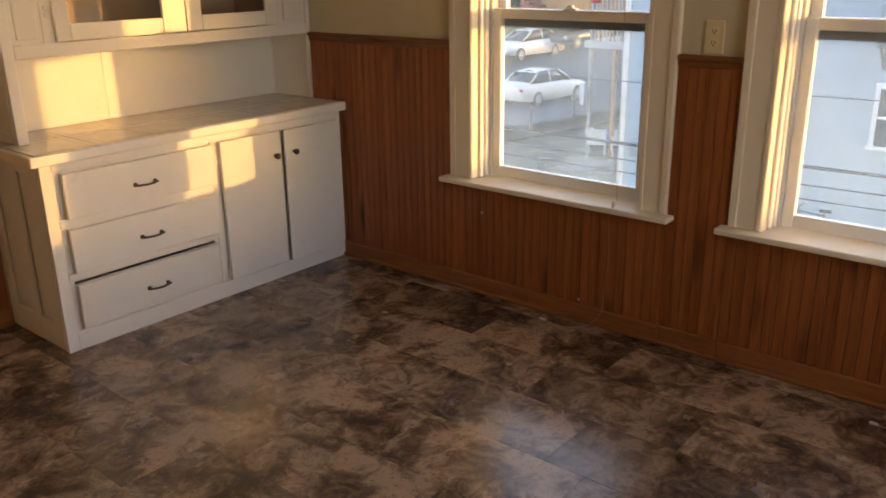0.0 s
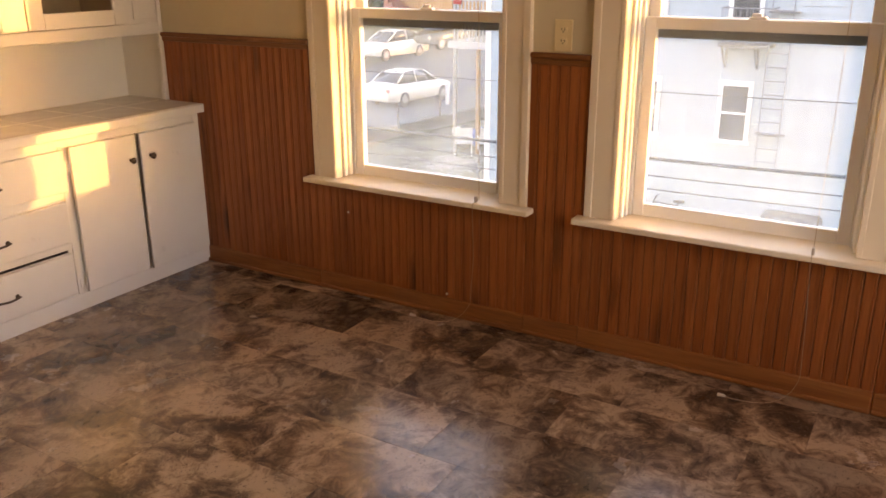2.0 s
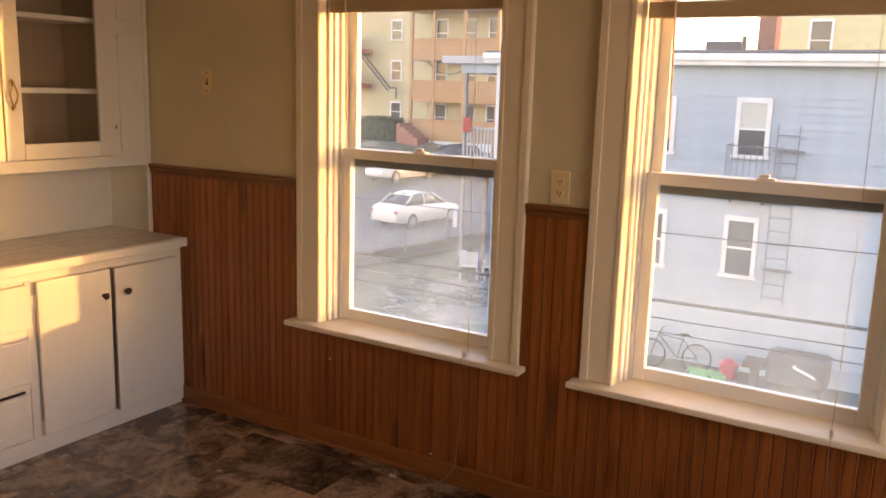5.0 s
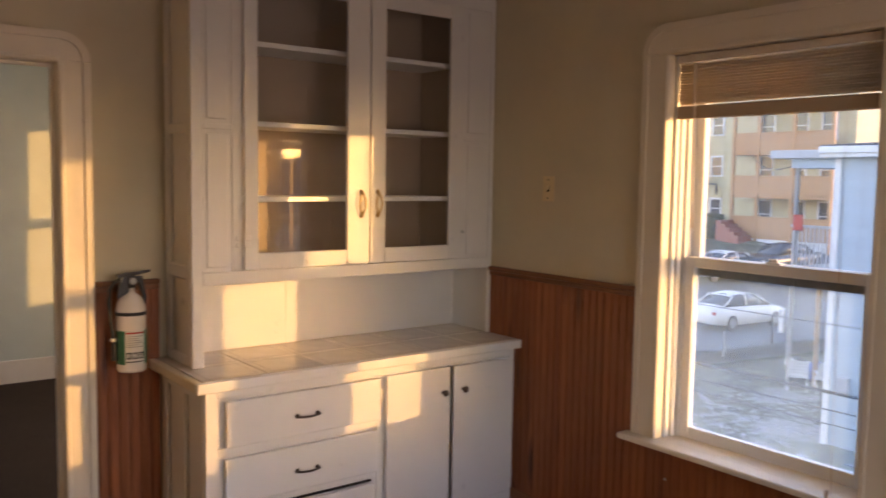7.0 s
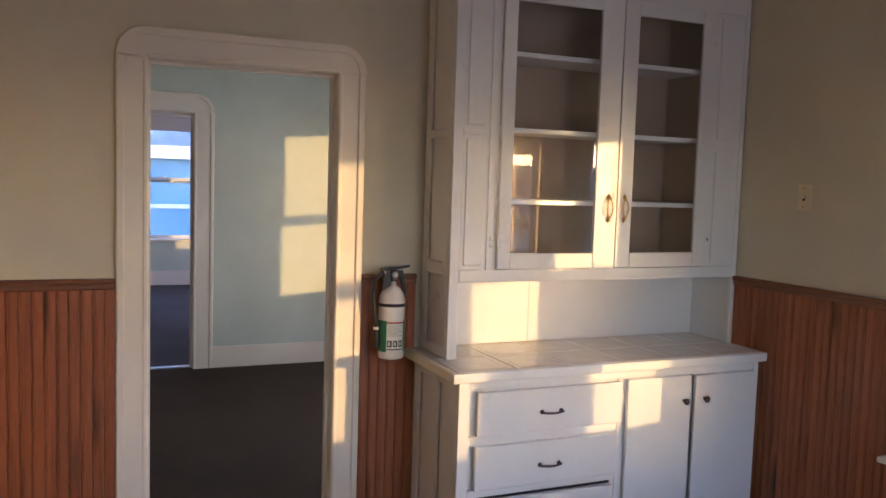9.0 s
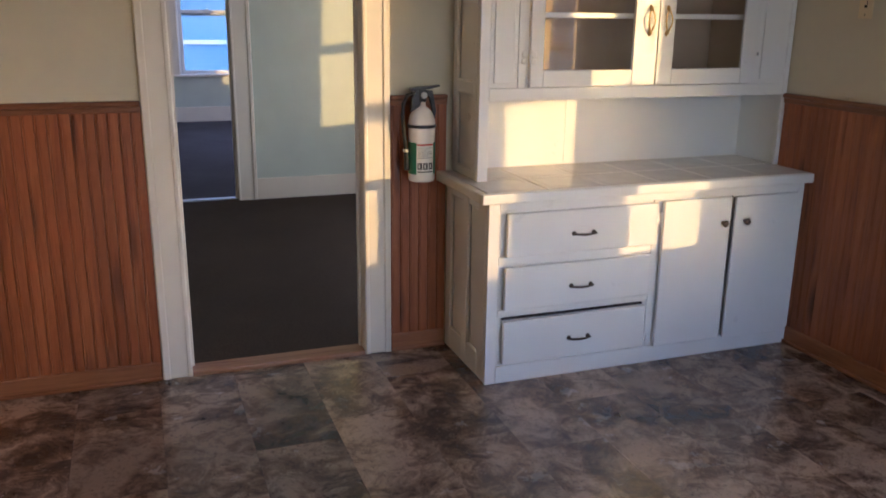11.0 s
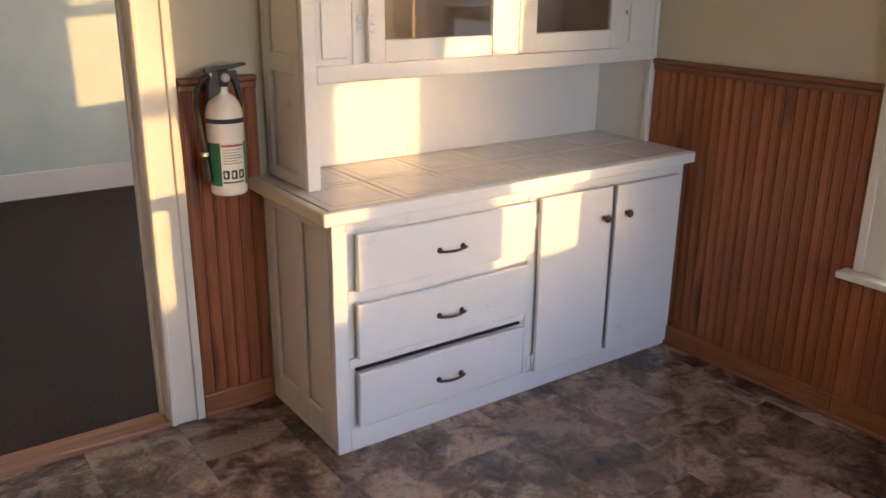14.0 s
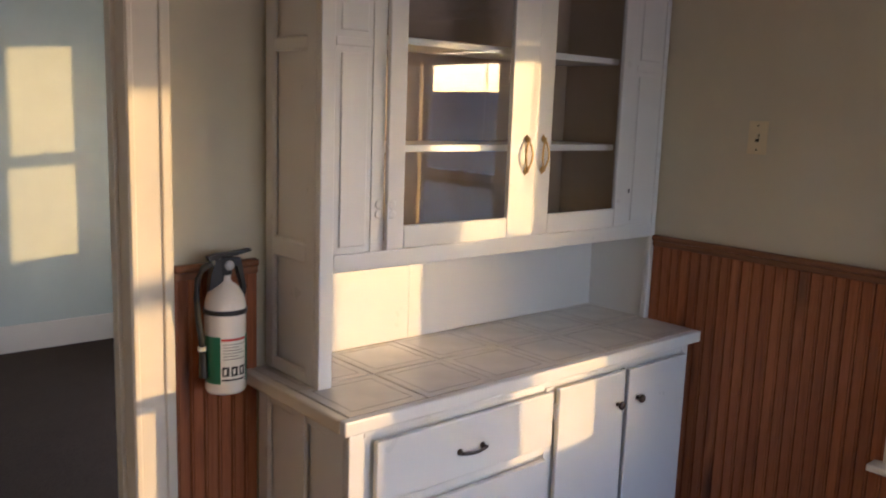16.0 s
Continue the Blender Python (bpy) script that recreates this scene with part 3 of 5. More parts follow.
# upper cabinet
UX0, UX1, UZ0, UZ1 = -1.558, -0.004, 1.165, 2.55
bm = bmesh.new()
box(bm, UX0, -1.512, FACE, FACE + 0.024, 0.835, UZ1, 0.004)
box(bm, -0.03, UX1, FACE, FACE + 0.024, 0.835, UZ1, 0.003)
box(bm, -1.512, -0.03, FACE + 0.001, FACE + 0.023, UZ0, 1.218, 0.003)
box(bm, -1.512, -0.03, FACE + 0.001, FACE + 0.023, 2.425, UZ1, 0.003)
box(bm, -1.388, -1.342, FACE + 0.001, FACE + 0.023, 1.218, 2.425, 0.002)
box(bm, -0.235, -0.19, FACE + 0.001, FACE + 0.023, 1.218, 2.425, 0.002)
box(bm, -1.512, -0.03, FACE + 0.023, -0.01, UZ0 + 0.004, UZ0 + 0.022)
box(bm, -1.53, -0.004, FACE + 0.023, -0.01, UZ1 - 0.02, UZ1)
part("face_frame", bm, WHITE, hutch)
bm = bmesh.new()
box(bm, -1.541, -1.533, FACE + 0.024, -0.008, 0.835, UZ1)
for y0, y1 in ((FACE + 0.024, FACE + 0.075), (-0.06, -0.008)):
    box(bm, UX0, -1.540, y0, y1, 0.835, UZ1, 0.006, 1)
for z0, z1 in ((0.835, 0.875), (1.185, 1.245), (1.775, 1.815), (2.40, UZ1)):
    box(bm, UX0 + 0.001, -1.540, FACE + 0.068, -0.053, z0, z1, 0.006, 1)
part("side_panel", bm, WHITE, hutch)
part("inner_side", bx(-0.016, -0.004, FACE + 0.024, -0.008, 0.835, UZ0 + 0.004), WHITE, hutch)
bm = bmesh.new()
box(bm, -1.534, -1.0, -0.010, -0.004, 0.835, UZ0 + 0.004)
box(bm, -0.998, -0.016, -0.010, -0.004, 0.835, UZ0 + 0.004)
part("back_board", bm, WHITE, hutch)
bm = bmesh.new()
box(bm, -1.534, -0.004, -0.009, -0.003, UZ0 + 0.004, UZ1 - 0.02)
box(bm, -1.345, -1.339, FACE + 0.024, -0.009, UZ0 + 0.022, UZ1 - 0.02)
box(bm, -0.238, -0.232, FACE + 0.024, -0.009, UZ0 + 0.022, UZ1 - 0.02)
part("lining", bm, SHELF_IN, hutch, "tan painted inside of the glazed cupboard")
for z in (1.510, 1.822, 2.149):
    part("shelf", bx(-1.338, -0.239, FACE + 0.05, -0.010, z - 0.011, z + 0.011, bevel=0.003), WHITE, hutch)


def flank(x0, x1, z0, z1):
    """A narrow fixed panel: flat field with a sunk groove and raised centre."""
    bm = bmesh.new()
    box(bm, x0, x1, FACE + 0.004, FACE + 0.02, z0, z1)
    box(bm, x0 + 0.016, x1 - 0.016, FACE - 0.001, FACE + 0.006, z0 + 0.018, z1 - 0.018, 0.004)
    part("fixed_panel", bm, WHITE, hutch)


for x0, x1 in ((-1.511, -1.389), (-0.189, -0.031)):
    flank(x0, x1, 1.219, 1.79)
    flank(x0, x1, 1.812, 2.424)
    part("panel_rail", bx(x0, x1, FACE + 0.001, FACE + 0.02, 1.79, 1.812, bevel=0.002), WHITE, hutch)


def glazed_door(x0, x1, stile_in, pull_x, latch_x):
    z0, z1 = 1.222, 2.422
    y0, y1 = FACE - 0.019, FACE - 0.0005
    bm = bmesh.new()
    l, r = (0.060, stile_in) if pull_x > (x0 + x1) / 2 else (stile_in, 0.060)
    box(bm, x0, x0 + l, y0, y1, z0, z1, 0.004)
    box(bm, x1 - r, x1, y0, y1, z0, z1, 0.004)
    box(bm, x0 + l, x1 - r, y0 + 0.0005, y1, z0, z0 + 0.068, 0.004)
    box(bm, x0 + l, x1 - r, y0 + 0.0005, y1, z1 - 0.062, z1, 0.004)
    d = part("glazed_door", bm, WHITE, hutch)
    pane = part("pane", bx(x0 + l, x1 - r, y0 + 0.007, y0 + 0.010, z0 + 0.068, z1 - 0.062), CAB_GLASS, d)
    pane.visible_shadow = False
    # oval drop pull with a plate at each end
    bm = bmesh.new()
    for s in (-1, 1):
        pipe(bm, arc(12, lambda f: (pull_x + s * 0.015 * math.sin(math.pi * f), y0 - 0.012 - 0.006 * math.sin(math.pi * f), 1.442 + 0.10 * f)), 0.0036, 8)
    for z in (1.440, 1.544):
        tube(bm, (pull_x, y0, z), (pull_x, y0 - 0.015, z), 0.005, 10)
        lathe(bm, [(0.0, -0.014), (0.006, -0.006), (0.008, 0.0), (0.006, 0.006), (0.0, 0.014)], 10, Matrix.Translation((pull_x, y0 - 0.003, z)))
    part("handle", bm, BRASS, d, "brass oval pull", True)
    if latch_x > pull_x:
        bm = lathe(bmesh.new(), [(0.0085, 0), (0.0085, 0.0015), (0.007, 0.0025)], 16, Matrix.Translation((latch_x + 0.03, y1 - 0.0005, 1.352)) @ Matrix.Rotation(radians(90), 4, "X"))
        part("keyhole_plate", bm, WHITE, d)
        part("keyhole", bx(latch_x + 0.0275, latch_x + 0.0325, y1 - 0.0045, y1 - 0.002, 1.343, 1.358), SLOT, d, "dark keyhole")
        return d
    # butterfly hinge
    bm = bmesh.new()
    tube(bm, (latch_x, y0 - 0.004, 1.318), (latch_x, y0 - 0.004, 1.362), 0.004, 8)
    for s in (-1, 1):
        for k in (-1, 1):
            lathe(bm, [(0.014, 0), (0.014, 0.003), (0.010, 0.005)], 12, Matrix.Translation((latch_x + s * 0.017, y0 + (0.001 if s * (pull_x - latch_x) > 0 else 0.0165), 1.340 + k * 0.014)) @ Matrix.Rotation(radians(90), 4, "X"))
    part("hinge", bm, WHITE, d, "white butterfly hinge")
    return d


left_door = glazed_door(-1.343, -0.756, 0.113, -0.800, -1.345)
hinge_line = Matrix.Translation((-1.341, FACE, 0))
left_door.matrix_parent_inverse = left_door.matrix_parent_inverse @ hinge_line @ Matrix.Rotation(radians(-1.7), 4, "Z") @ hinge_line.inverted()
glazed_door(-0.741, -0.237, 0.080, -0.705, -0.228)
part("door_gap", bx(-0.757, -0.742, FACE - 0.004, FACE - 0.0005, 1.225, 2.42), plain("bare_wood_gap", (0.09, 0.045, 0.025), 0.7), hutch, "bare wood gap between the glazed doors")
bm = bmesh.new()
box(bm, UX0 - 0.02, UX1, FACE - 0.02, -0.004, UZ1, UZ1 + 0.03, 0.006)
box(bm, UX0 - 0.04, UX1, FACE - 0.04, -0.004, UZ1 + 0.03, CEILING, 0.008)
part("cornice", bm, WHITE, hutch)

# counter
counter = thing("countertop", (-0.8, -0.27, TOP_Z), "beige tiled countertop with white wooden edge", "countertop")
part("bed", bx(-1.60, -0.003, -0.525, -0.003, TOP_Z, 0.826), CGROUT, counter)
bm = bmesh.new()
box(bm, -1.632, -0.003, -0.553, -0.525, TOP_Z + 0.001, 0.833, 0.006, 3)
part("front_edge", bm, WHITE, counter)
part("side_edge", bx(-1.632, -1.602, -0.525, -0.004, TOP_Z + 0.001, 0.833, bevel=0.006), TRIM, counter, "worn beige side edge")


def counter_tiles():
    px, py, gap = 0.2665, 0.2605, 0.005
    me = mesh_of("tile", bx(gap / 2, px - gap / 2, gap / 2, py - gap / 2, 0, 0.0075, bevel=0.0018, seg=1), CERAMIC)
    bm = bmesh.new()
    for x0, x1, y0, y1 in ((0.03, px - 0.03, 0.03, 0.034), (0.03, px - 0.03, py - 0.034, py - 0.03), (0.03, 0.034, 0.034, py - 0.034), (px - 0.034, px - 0.03, 0.034, py - 0.034)):
        box(bm, x0, x1, y0, y1, 0.0070, 0.0079)
    border = mesh_of("printed_border", bm, TILE_LINE)
    for j in range(2):
        for i in range(6):
            t = new("tile", me)
            t.parent = counter
            t.matrix_parent_inverse = counter.matrix_basis.inverted()
            t.location = (-1.6005 + i * px, -0.5245 + j * py, 0.8255)
            f = new("printed_border", border)
            f.parent = t


counter_tiles()
# ---- blinds, cords, plates ----
def blind(w, bottom):
    u0, u1 = w[0] + 0.022, w[1] - 0.022
    th = thing("window_blind", (0.03, (u0 + u1) / 2, HEAD), "raised slatted window blind, cream, stacked at the top", "blind", "window blinds")
    part("head_rail", bx(0.012, 0.048, u0, u1, HEAD - 0.034, HEAD - 0.004, bevel=0.003), SLAT, th)
    n = 15
    me = None
    for i in range(n):
        z = bottom + 0.066 + (HEAD - 0.046 - bottom - 0.066) * (i / (n - 1)) ** 1.12
        if me is None:
            bm = bmesh.new()
            f = lambda u, v, d: Vector((v, d, u))
            ys = arc(6, lambda q: (0.0035 * math.sin(math.pi * q), -0.0125 + 0.025 * q))
            slab(bm, ys + [(a - 0.0011, b) for a, b in reversed(ys)], f, u0, u1)
            bmesh.ops.translate(bm, vec=(0, -(u0 + u1) / 2, 0), verts=bm.verts)
            me = mesh_of("slat", bm, SLAT_THIN)
        s = new("slat", me)
        s.parent = th
        s.matrix_parent_inverse = th.matrix_basis.inverted()
        s.matrix_basis = Matrix.Translation((0.03, (u0 + u1) / 2, z)) @ Matrix.Rotation(radians(38 + 4 * math.sin(i * 2.1)), 4, "Y") @ Matrix.Rotation(0.003 * math.sin(i * 1.7), 4, "X")
    part("bottom_rail", bx(0.016, 0.044, u0, u1, bottom, bottom + 0.052, bevel=0.005), RAIL_SHADED, th, "bottom rail with bunched slats, backlit shade in its tan")
    for f in (0.12, 0.5, 0.88):
        y = u0 + (u1 - u0) * f
        part("ladder_cord", tube(bmesh.new(), (0.015, y, bottom + 0.03), (0.015, y, HEAD - 0.03), 0.0009, 5), CORD, th)
    bm = tube(bmesh.new(), (0.008, u1 - 0.085, HEAD - 0.04), (0.002, u1 - 0.105, 1.43), 0.0042, 6)
    part("wand", bm, SLAT, th, "tilt wand")


blind(W1, 1.857)
blind(W2, 1.814)


def pull_cord(y_top, y_edge, y_floor, end):
    th = thing("blind_cord", (-0.05, y_edge, 0), "thin white blind cord trailing down to the floor", "cord", "blind cords")
    pts = [(0.020, y_top, 1.86), (0.022, y_top - 0.004, 1.2), (-0.02, y_edge + 0.004, SILL + 0.004), (-0.081, y_edge, SILL + 0.003), (-0.086, y_edge, SILL - 0.03), (-0.04, (y_edge + y_floor) / 2, 0.3), (-0.036, y_floor, 0.09)]
    ex, ey = end
    pts += arc(10, lambda f: (-0.036 + (ex + 0.036) * f ** 0.8 - 0.03 * math.sin(math.pi * f), y_floor + (ey - y_floor) * f ** 1.6, 0.09 * (1 - f) ** 3 + 0.0022))[1:]
    part("string", pipe(bmesh.new(), pts, 0.0010, 6), TWINE, th)
    d = (Vector(pts[-1]) - Vector(pts[-3])).normalized()
    a = Vector(pts[-1]) + Vector((0, 0, 0.004))
    part("tassel", tube(bmesh.new(), a, a + d * 0.028, 0.0045, 10, 0.0065), CORD, th, "white plastic tassel")
    part("sill_stop", bx(-0.064, -0.048, y_edge - 0.005, y_edge + 0.005, SILL, SILL + 0.026, bevel=0.003), CORD, th, "small white cord stop on the sill")


pull_cord(-2.085, -2.125, -2.09, (-0.107, -1.852))
pull_cord(-3.42, -3.425, -3.44, (-0.155, -3.215))


def wall_plate(y, z, kind):
    th = thing("light_switch" if kind == "switch" else "power_outlet", (-0.003, y, z), "ivory toggle switch plate on the wall" if kind == "switch" else "ivory duplex outlet plate above wainscot", "switch" if kind == "switch" else "outlet")
    part("plate", bx(-0.0065, 0.0, y - 0.036, y + 0.036, z - 0.058, z + 0.058, bevel=0.003), PLATE, th)
    if kind == "switch":
        part("toggle", bx(-0.016, -0.006, y - 0.005, y + 0.005, z - 0.004, z + 0.016, bevel=0.002), PLATE, th)
        part("slot", bx(-0.0072, -0.006, y - 0.007, y + 0.007, z - 0.014, z + 0.014), SLOT, th)
        for s in (-1, 1):
            part("screw", tube(bmesh.new(), (-0.0085, y, z + s * 0.042), (-0.006, y, z + s * 0.042), 0.003, 10), SLOT, th)
    else:
        for s in (-1, 1):
            zz = z + s * 0.021
            bm = bmesh.new()
            slab(bm, arc(16, lambda f: (0.0165 * math.cos(f * 2 * math.pi), max(-0.0125, min(0.0125, 0.0165 * math.sin(f * 2 * math.pi)))))[:-1], lambda u, v, d: Vector((-d, y + u, zz + v)), 0.005, 0.0085)
            soc = part("socket", bm, PLATE, th)
            bm = bmesh.new()
            for q in (-1, 1):
                box(bm, -0.0092, -0.008, y + q * 0.006 - 0.0014, y + q * 0.006 + 0.0014, zz - 0.002, zz + 0.007)
            tube(bm, (-0.0092, y, zz - 0.007), (-0.008, y, zz - 0.007), 0.0026, 8)
            part("slots", bm, SLOT, th)


wall_plate(-0.705, 1.568, "switch")
wall_plate(-2.462, 1.236, "outlet")


def wall_anchor(y, z):
    th = thing("wall_anchor", (-0.012, y, z), "small white plastic anchor stuck in the wainscot", "anchor", "wall anchors")
    part("plug", lathe(bmesh.new(), [(0.0055, 0), (0.006, 0.002), (0.004, 0.005), (0.0015, 0.0055)], 10, Matrix.Translation((-0.0112, y, z)) @ Matrix.Rotation(radians(-90), 4, "Y")), CORD, th)


wall_anchor(-1.43, 0.40)
wall_anchor(-1.96, 0.10)


# ---- fire extinguisher ----
def extinguisher():
    x, y, z0 = -1.728, -0.088, 0.81
    th = thing("fire_extinguisher", (x, y, z0), "white fire extinguisher with black valve, wall-hung beside the doorway", "extinguisher")
    enamel = paint("white_enamel", (0.80, 0.74, 0.66), 0.2, 0.03, 40, 0.02)
    green = plain("green_label", (0.01, 0.16, 0.075), 0.35, 0, 0.05)
    paper = plain("white_label", (0.72, 0.70, 0.62), 0.4, 0, 0.05)
    ink = plain("black_ink", (0.02, 0.02, 0.02), 0.5)
    red = plain("red_ink", (0.55, 0.06, 0.04), 0.5)
    m = Matrix.Translation((x, y, z0))
    r = 0.058
    body = part("cylinder", lathe(bmesh.new(), [(r - 0.012, 0.0), (r - 0.004, 0.003), (r, 0.012), (r, 0.245)] + arc(9, lambda f: (r * math.cos(f * 1.25), 0.245 + 0.078 * math.sin(f * 1.25)))[1:] + [(0.016, 0.33), (0.016, 0.345)], 40, m), enamel, th, "white enamelled cylinder", True)

    def wrap(a0, a1, z_0, z_1, rr, mat, name, label=""):
        bm = bmesh.new()
        n = 14
        lo = [bm.verts.new((x + rr * math.sin(a0 + (a1 - a0) * i / n), y - rr * math.cos(a0 + (a1 - a0) * i / n), z0 + z_0)) for i in range(n + 1)]
        hi = [bm.verts.new((v.co.x, v.co.y, z0 + z_1)) for v in lo]
        for i in range(n):
            bm.faces.new((lo[i], lo[i + 1], hi[i + 1], hi[i]))
        part(name, bm, mat, th, label, True)
    # the label turns towards the room; angle 0 faces away from the wall
    c = -0.38
    wrap(c - 1.35, c - 0.32, 0.035, 0.172, r + 0.0008, green, "green_label", "dark green label panel")
    wrap(c - 0.32, c + 1.05, 0.035, 0.172, r + 0.0008, paper, "white_label", "off-white instruction label")
    wrap(c + 1.05, c + 1.5, 0.035, 0.172, r + 0.0008, green, "green_label")
    wrap(c - 0.28, c + 1.0, 0.160, 0.167, r + 0.0016, red, "heading_bar")
    for k in range(1, 7):
        wrap(c - 0.2, c + 0.75 + 0.2 * math.sin(k * 2.3), 0.098 + k * 0.0085, 0.1005 + k * 0.0085, r + 0.0016, ink_grey, "text_bar")
    for k in range(3):
        a = c - 0.24 + k * 0.42
        wrap(a, a + 0.33, 0.058, 0.086, r + 0.0016, ink, "pictogram")
        wrap(a + 0.08, a + 0.2, 0.064, 0.08, r + 0.0022, paper, "pictogram_field")
    wrap(c - 0.26, c + 0.9, 0.045, 0.050, r + 0.0016, ink, "text_bar")
    # strap
    bm = bmesh.new()
    lathe(bm, [(r + 0.0005, 0.232), (r + 0.003, 0.232), (r + 0.003, 0.246), (r + 0.0005, 0.246)], 40, m)
    part("strap", bm, BLACK, th, "black retaining strap")
    part("bracket", bx(x - 0.02, x + 0.02, y + r - 0.002, -0.012, z0 + 0.05, z0 + 0.36, bevel=0.003), BLACK, th, "black wall bracket")
    bm = bmesh.new()
    lathe(bm, [(0.018, 0.340), (0.020, 0.345), (0.020, 0.362), (0.015, 0.366), (0.015, 0.385)], 20, m)
    box(bm, x - 0.016, x + 0.018, y - 0.016, y + 0.016, z0 + 0.358, z0 + 0.392, 0.004)
    slab(bm, [(-0.052, 0.300), (-0.018, 0.318), (0.0, 0.330), (0.0, 0.385), (-0.030, 0.388), (-0.046, 0.350)], lambda u, v, d: Vector((x + u, y + d, z0 + v)), -0.013, 0.013, 0.003)
    part("valve", bm, BLACK, th, "black valve block")
    bm = bmesh.new()
    slab(bm, [(-0.055, 0.395), (-0.02, 0.402), (0.03, 0.404), (0.075, 0.409), (0.078, 0.402), (0.03, 0.392), (-0.02, 0.388), (-0.05, 0.382)], lambda u, v, d: Vector((x + u, y + d, z0 + v)), -0.011, 0.011, 0.002)
    part("lever", bm, BLACK, th, "black squeeze lever")
    bm = bmesh.new()
    slab(bm, [(0.012, 0.388), (0.045, 0.386), (0.062, 0.30), (0.056, 0.265), (0.05, 0.268), (0.050, 0.30), (0.034, 0.36), (0.012, 0.368)], lambda u, v, d: Vector((x + u, y + d, z0 + v)), -0.009, 0.009, 0.002)
    part("carry_handle", bm, BLACK, th, "black carrying handle")
    part("gauge", lathe(bmesh.new(), [(0.014, 0), (0.015, 0.004), (0.013, 0.010), (0.004, 0.011)], 18, Matrix.Translation((x + 0.004, y - 0.016, z0 + 0.368)) @ Matrix.Rotation(radians(90), 4, "X")), plain("gauge_face", (0.6, 0.6, 0.58), 0.2, 0.3), th, "round pressure gauge", True)
    bm = bmesh.new()
    tube(bm, (x - 0.016, y, z0 + 0.374), (x - 0.040, y - 0.004, z0 + 0.375), 0.009, 12)
    part("hose_fitting", bm, plain("white_nylon", (0.7, 0.66, 0.55), 0.4), th)
    hose = [(x - 0.04, y - 0.004, z0 + 0.375), (x - 0.066, y - 0.004, z0 + 0.366), (x - 0.082, y - 0.002, z0 + 0.335), (x - 0.086, y, z0 + 0.285), (x - 0.080, y + 0.002, z0 + 0.22), (x - 0.072, y + 0.002, z0 + 0.16), (x - 0.069, y + 0.002, z0 + 0.12)]
    part("hose", pipe(bmesh.new(), hose, 0.0085, 10), RUBBER, th, "black rubber hose", True)
    part("nozzle", tube(bmesh.new(), (x - 0.069, y + 0.002, z0 + 0.12), (x - 0.066, y + 0.002, z0 + 0.05), 0.010, 12, 0.014), BLACK, th)
    part("hose_clip", lathe(bmesh.new(), [(0.0105, 0.128), (0.0125, 0.128), (0.0125, 0.14), (0.0105, 0.14)], 14, Matrix.Translation((x - 0.070, y + 0.002, z0))), plain("clip_white", (0.7, 0.66, 0.55), 0.4), th)


ink_grey = plain("grey_ink", (0.25, 0.22, 0.2), 0.5)
extinguisher()


# ---- outdoors ----
GZ = -4.75


def ground_z(x, y):
    s = x * 0.79 + y * 0.61
    f = min(1.0, max(0.0, (s - 37.5) / 15.0))
    return GZ + 2.85 * (f * f * (3 - 2 * f))


def siding(name, colour, rough=0.55):
    def build(nt, p):
        info = nt.nodes.new("ShaderNodeObjectInfo")
        v = coords(nt)
        col = ramp(nt, noise_tex(nt, v, 3.0, 5), [(0.3, tuple(c * 0.88 for c in colour)), (0.7, tuple(c * 1.06 for c in colour))])
        tone = ramp(nt, info.outputs["Random"], [(0, (0.94,) * 3), (1, (1.03,) * 3)])
        nt.links.new(mix(nt, 1.0, col, tone, "MULTIPLY"), p.inputs["Base Color"])
        p.inputs["Roughness"].default_value = rough
    return material(name, build)


def earth(name, a, b, c, patch, scale=1.2):
    """Ground with fine grit and large patches."""
    def build(nt, p):
        v = coords(nt)
        col = ramp(nt, noise_tex(nt, v, scale, 8, 0.7), [(0.35, a), (0.55, b), (0.7, c)])
        col = mix(nt, ramp(nt, noise_tex(nt, v, 0.35, 6, 0.6), [(0.56, (0, 0, 0)), (0.62, (0.8, 0.8, 0.8))]), col, patch)
        nt.links.new(col, p.inputs["Base Color"])
        p.inputs["Roughness"].default_value = 0.9
        bump(nt, p, noise_tex(nt, v, 8.0, 6, 0.7), 0.5, 0.03)
    return material(name, build)


YARD = earth("winter_yard", (0.042, 0.044, 0.028), (0.090, 0.092, 0.056), (0.165, 0.155, 0.105), (0.26, 0.26, 0.25))
ROAD = earth("asphalt", (0.050, 0.060, 0.072), (0.072, 0.087, 0.104), (0.094, 0.112, 0.132), (0.084, 0.102, 0.122), 6.0)
WALK = earth("concrete_walk", (0.20, 0.19, 0.18), (0.28, 0.27, 0.25), (0.34, 0.33, 0.31), (0.25, 0.24, 0.23), 3.0)
SNOW = plain("old_snow", (0.24, 0.24, 0.25), 0.8, 0, 0.4, 4.0)
GREY_SIDING = siding("grey_siding", (0.33, 0.41, 0.47))
YELLOW_SIDING = siding("yellow_siding", (0.48, 0.42, 0.26))
RED_SIDING = siding("red_porch_wood", (0.30, 0.10, 0.07))
TAN_PORCH = siding("tan_porch_wood", (0.42, 0.22, 0.10))
WHITE_OUT = siding("white_outdoor_paint", (0.68, 0.69, 0.70))
ROOFING = plain("dark_roofing", (0.05, 0.05, 0.055), 0.9)
DARK_GLASS = plain("dark_window_glass", (0.045, 0.05, 0.06), 0.12, 0, 0.3, 2.0)
SHADE = plain("window_shade", (0.45, 0.48, 0.44), 0.7)
IRON_OUT = plain("painted_iron", (0.06, 0.06, 0.065), 0.5)
GREY_IRON = plain("weathered_grey_iron", (0.17, 0.18, 0.20), 0.6)
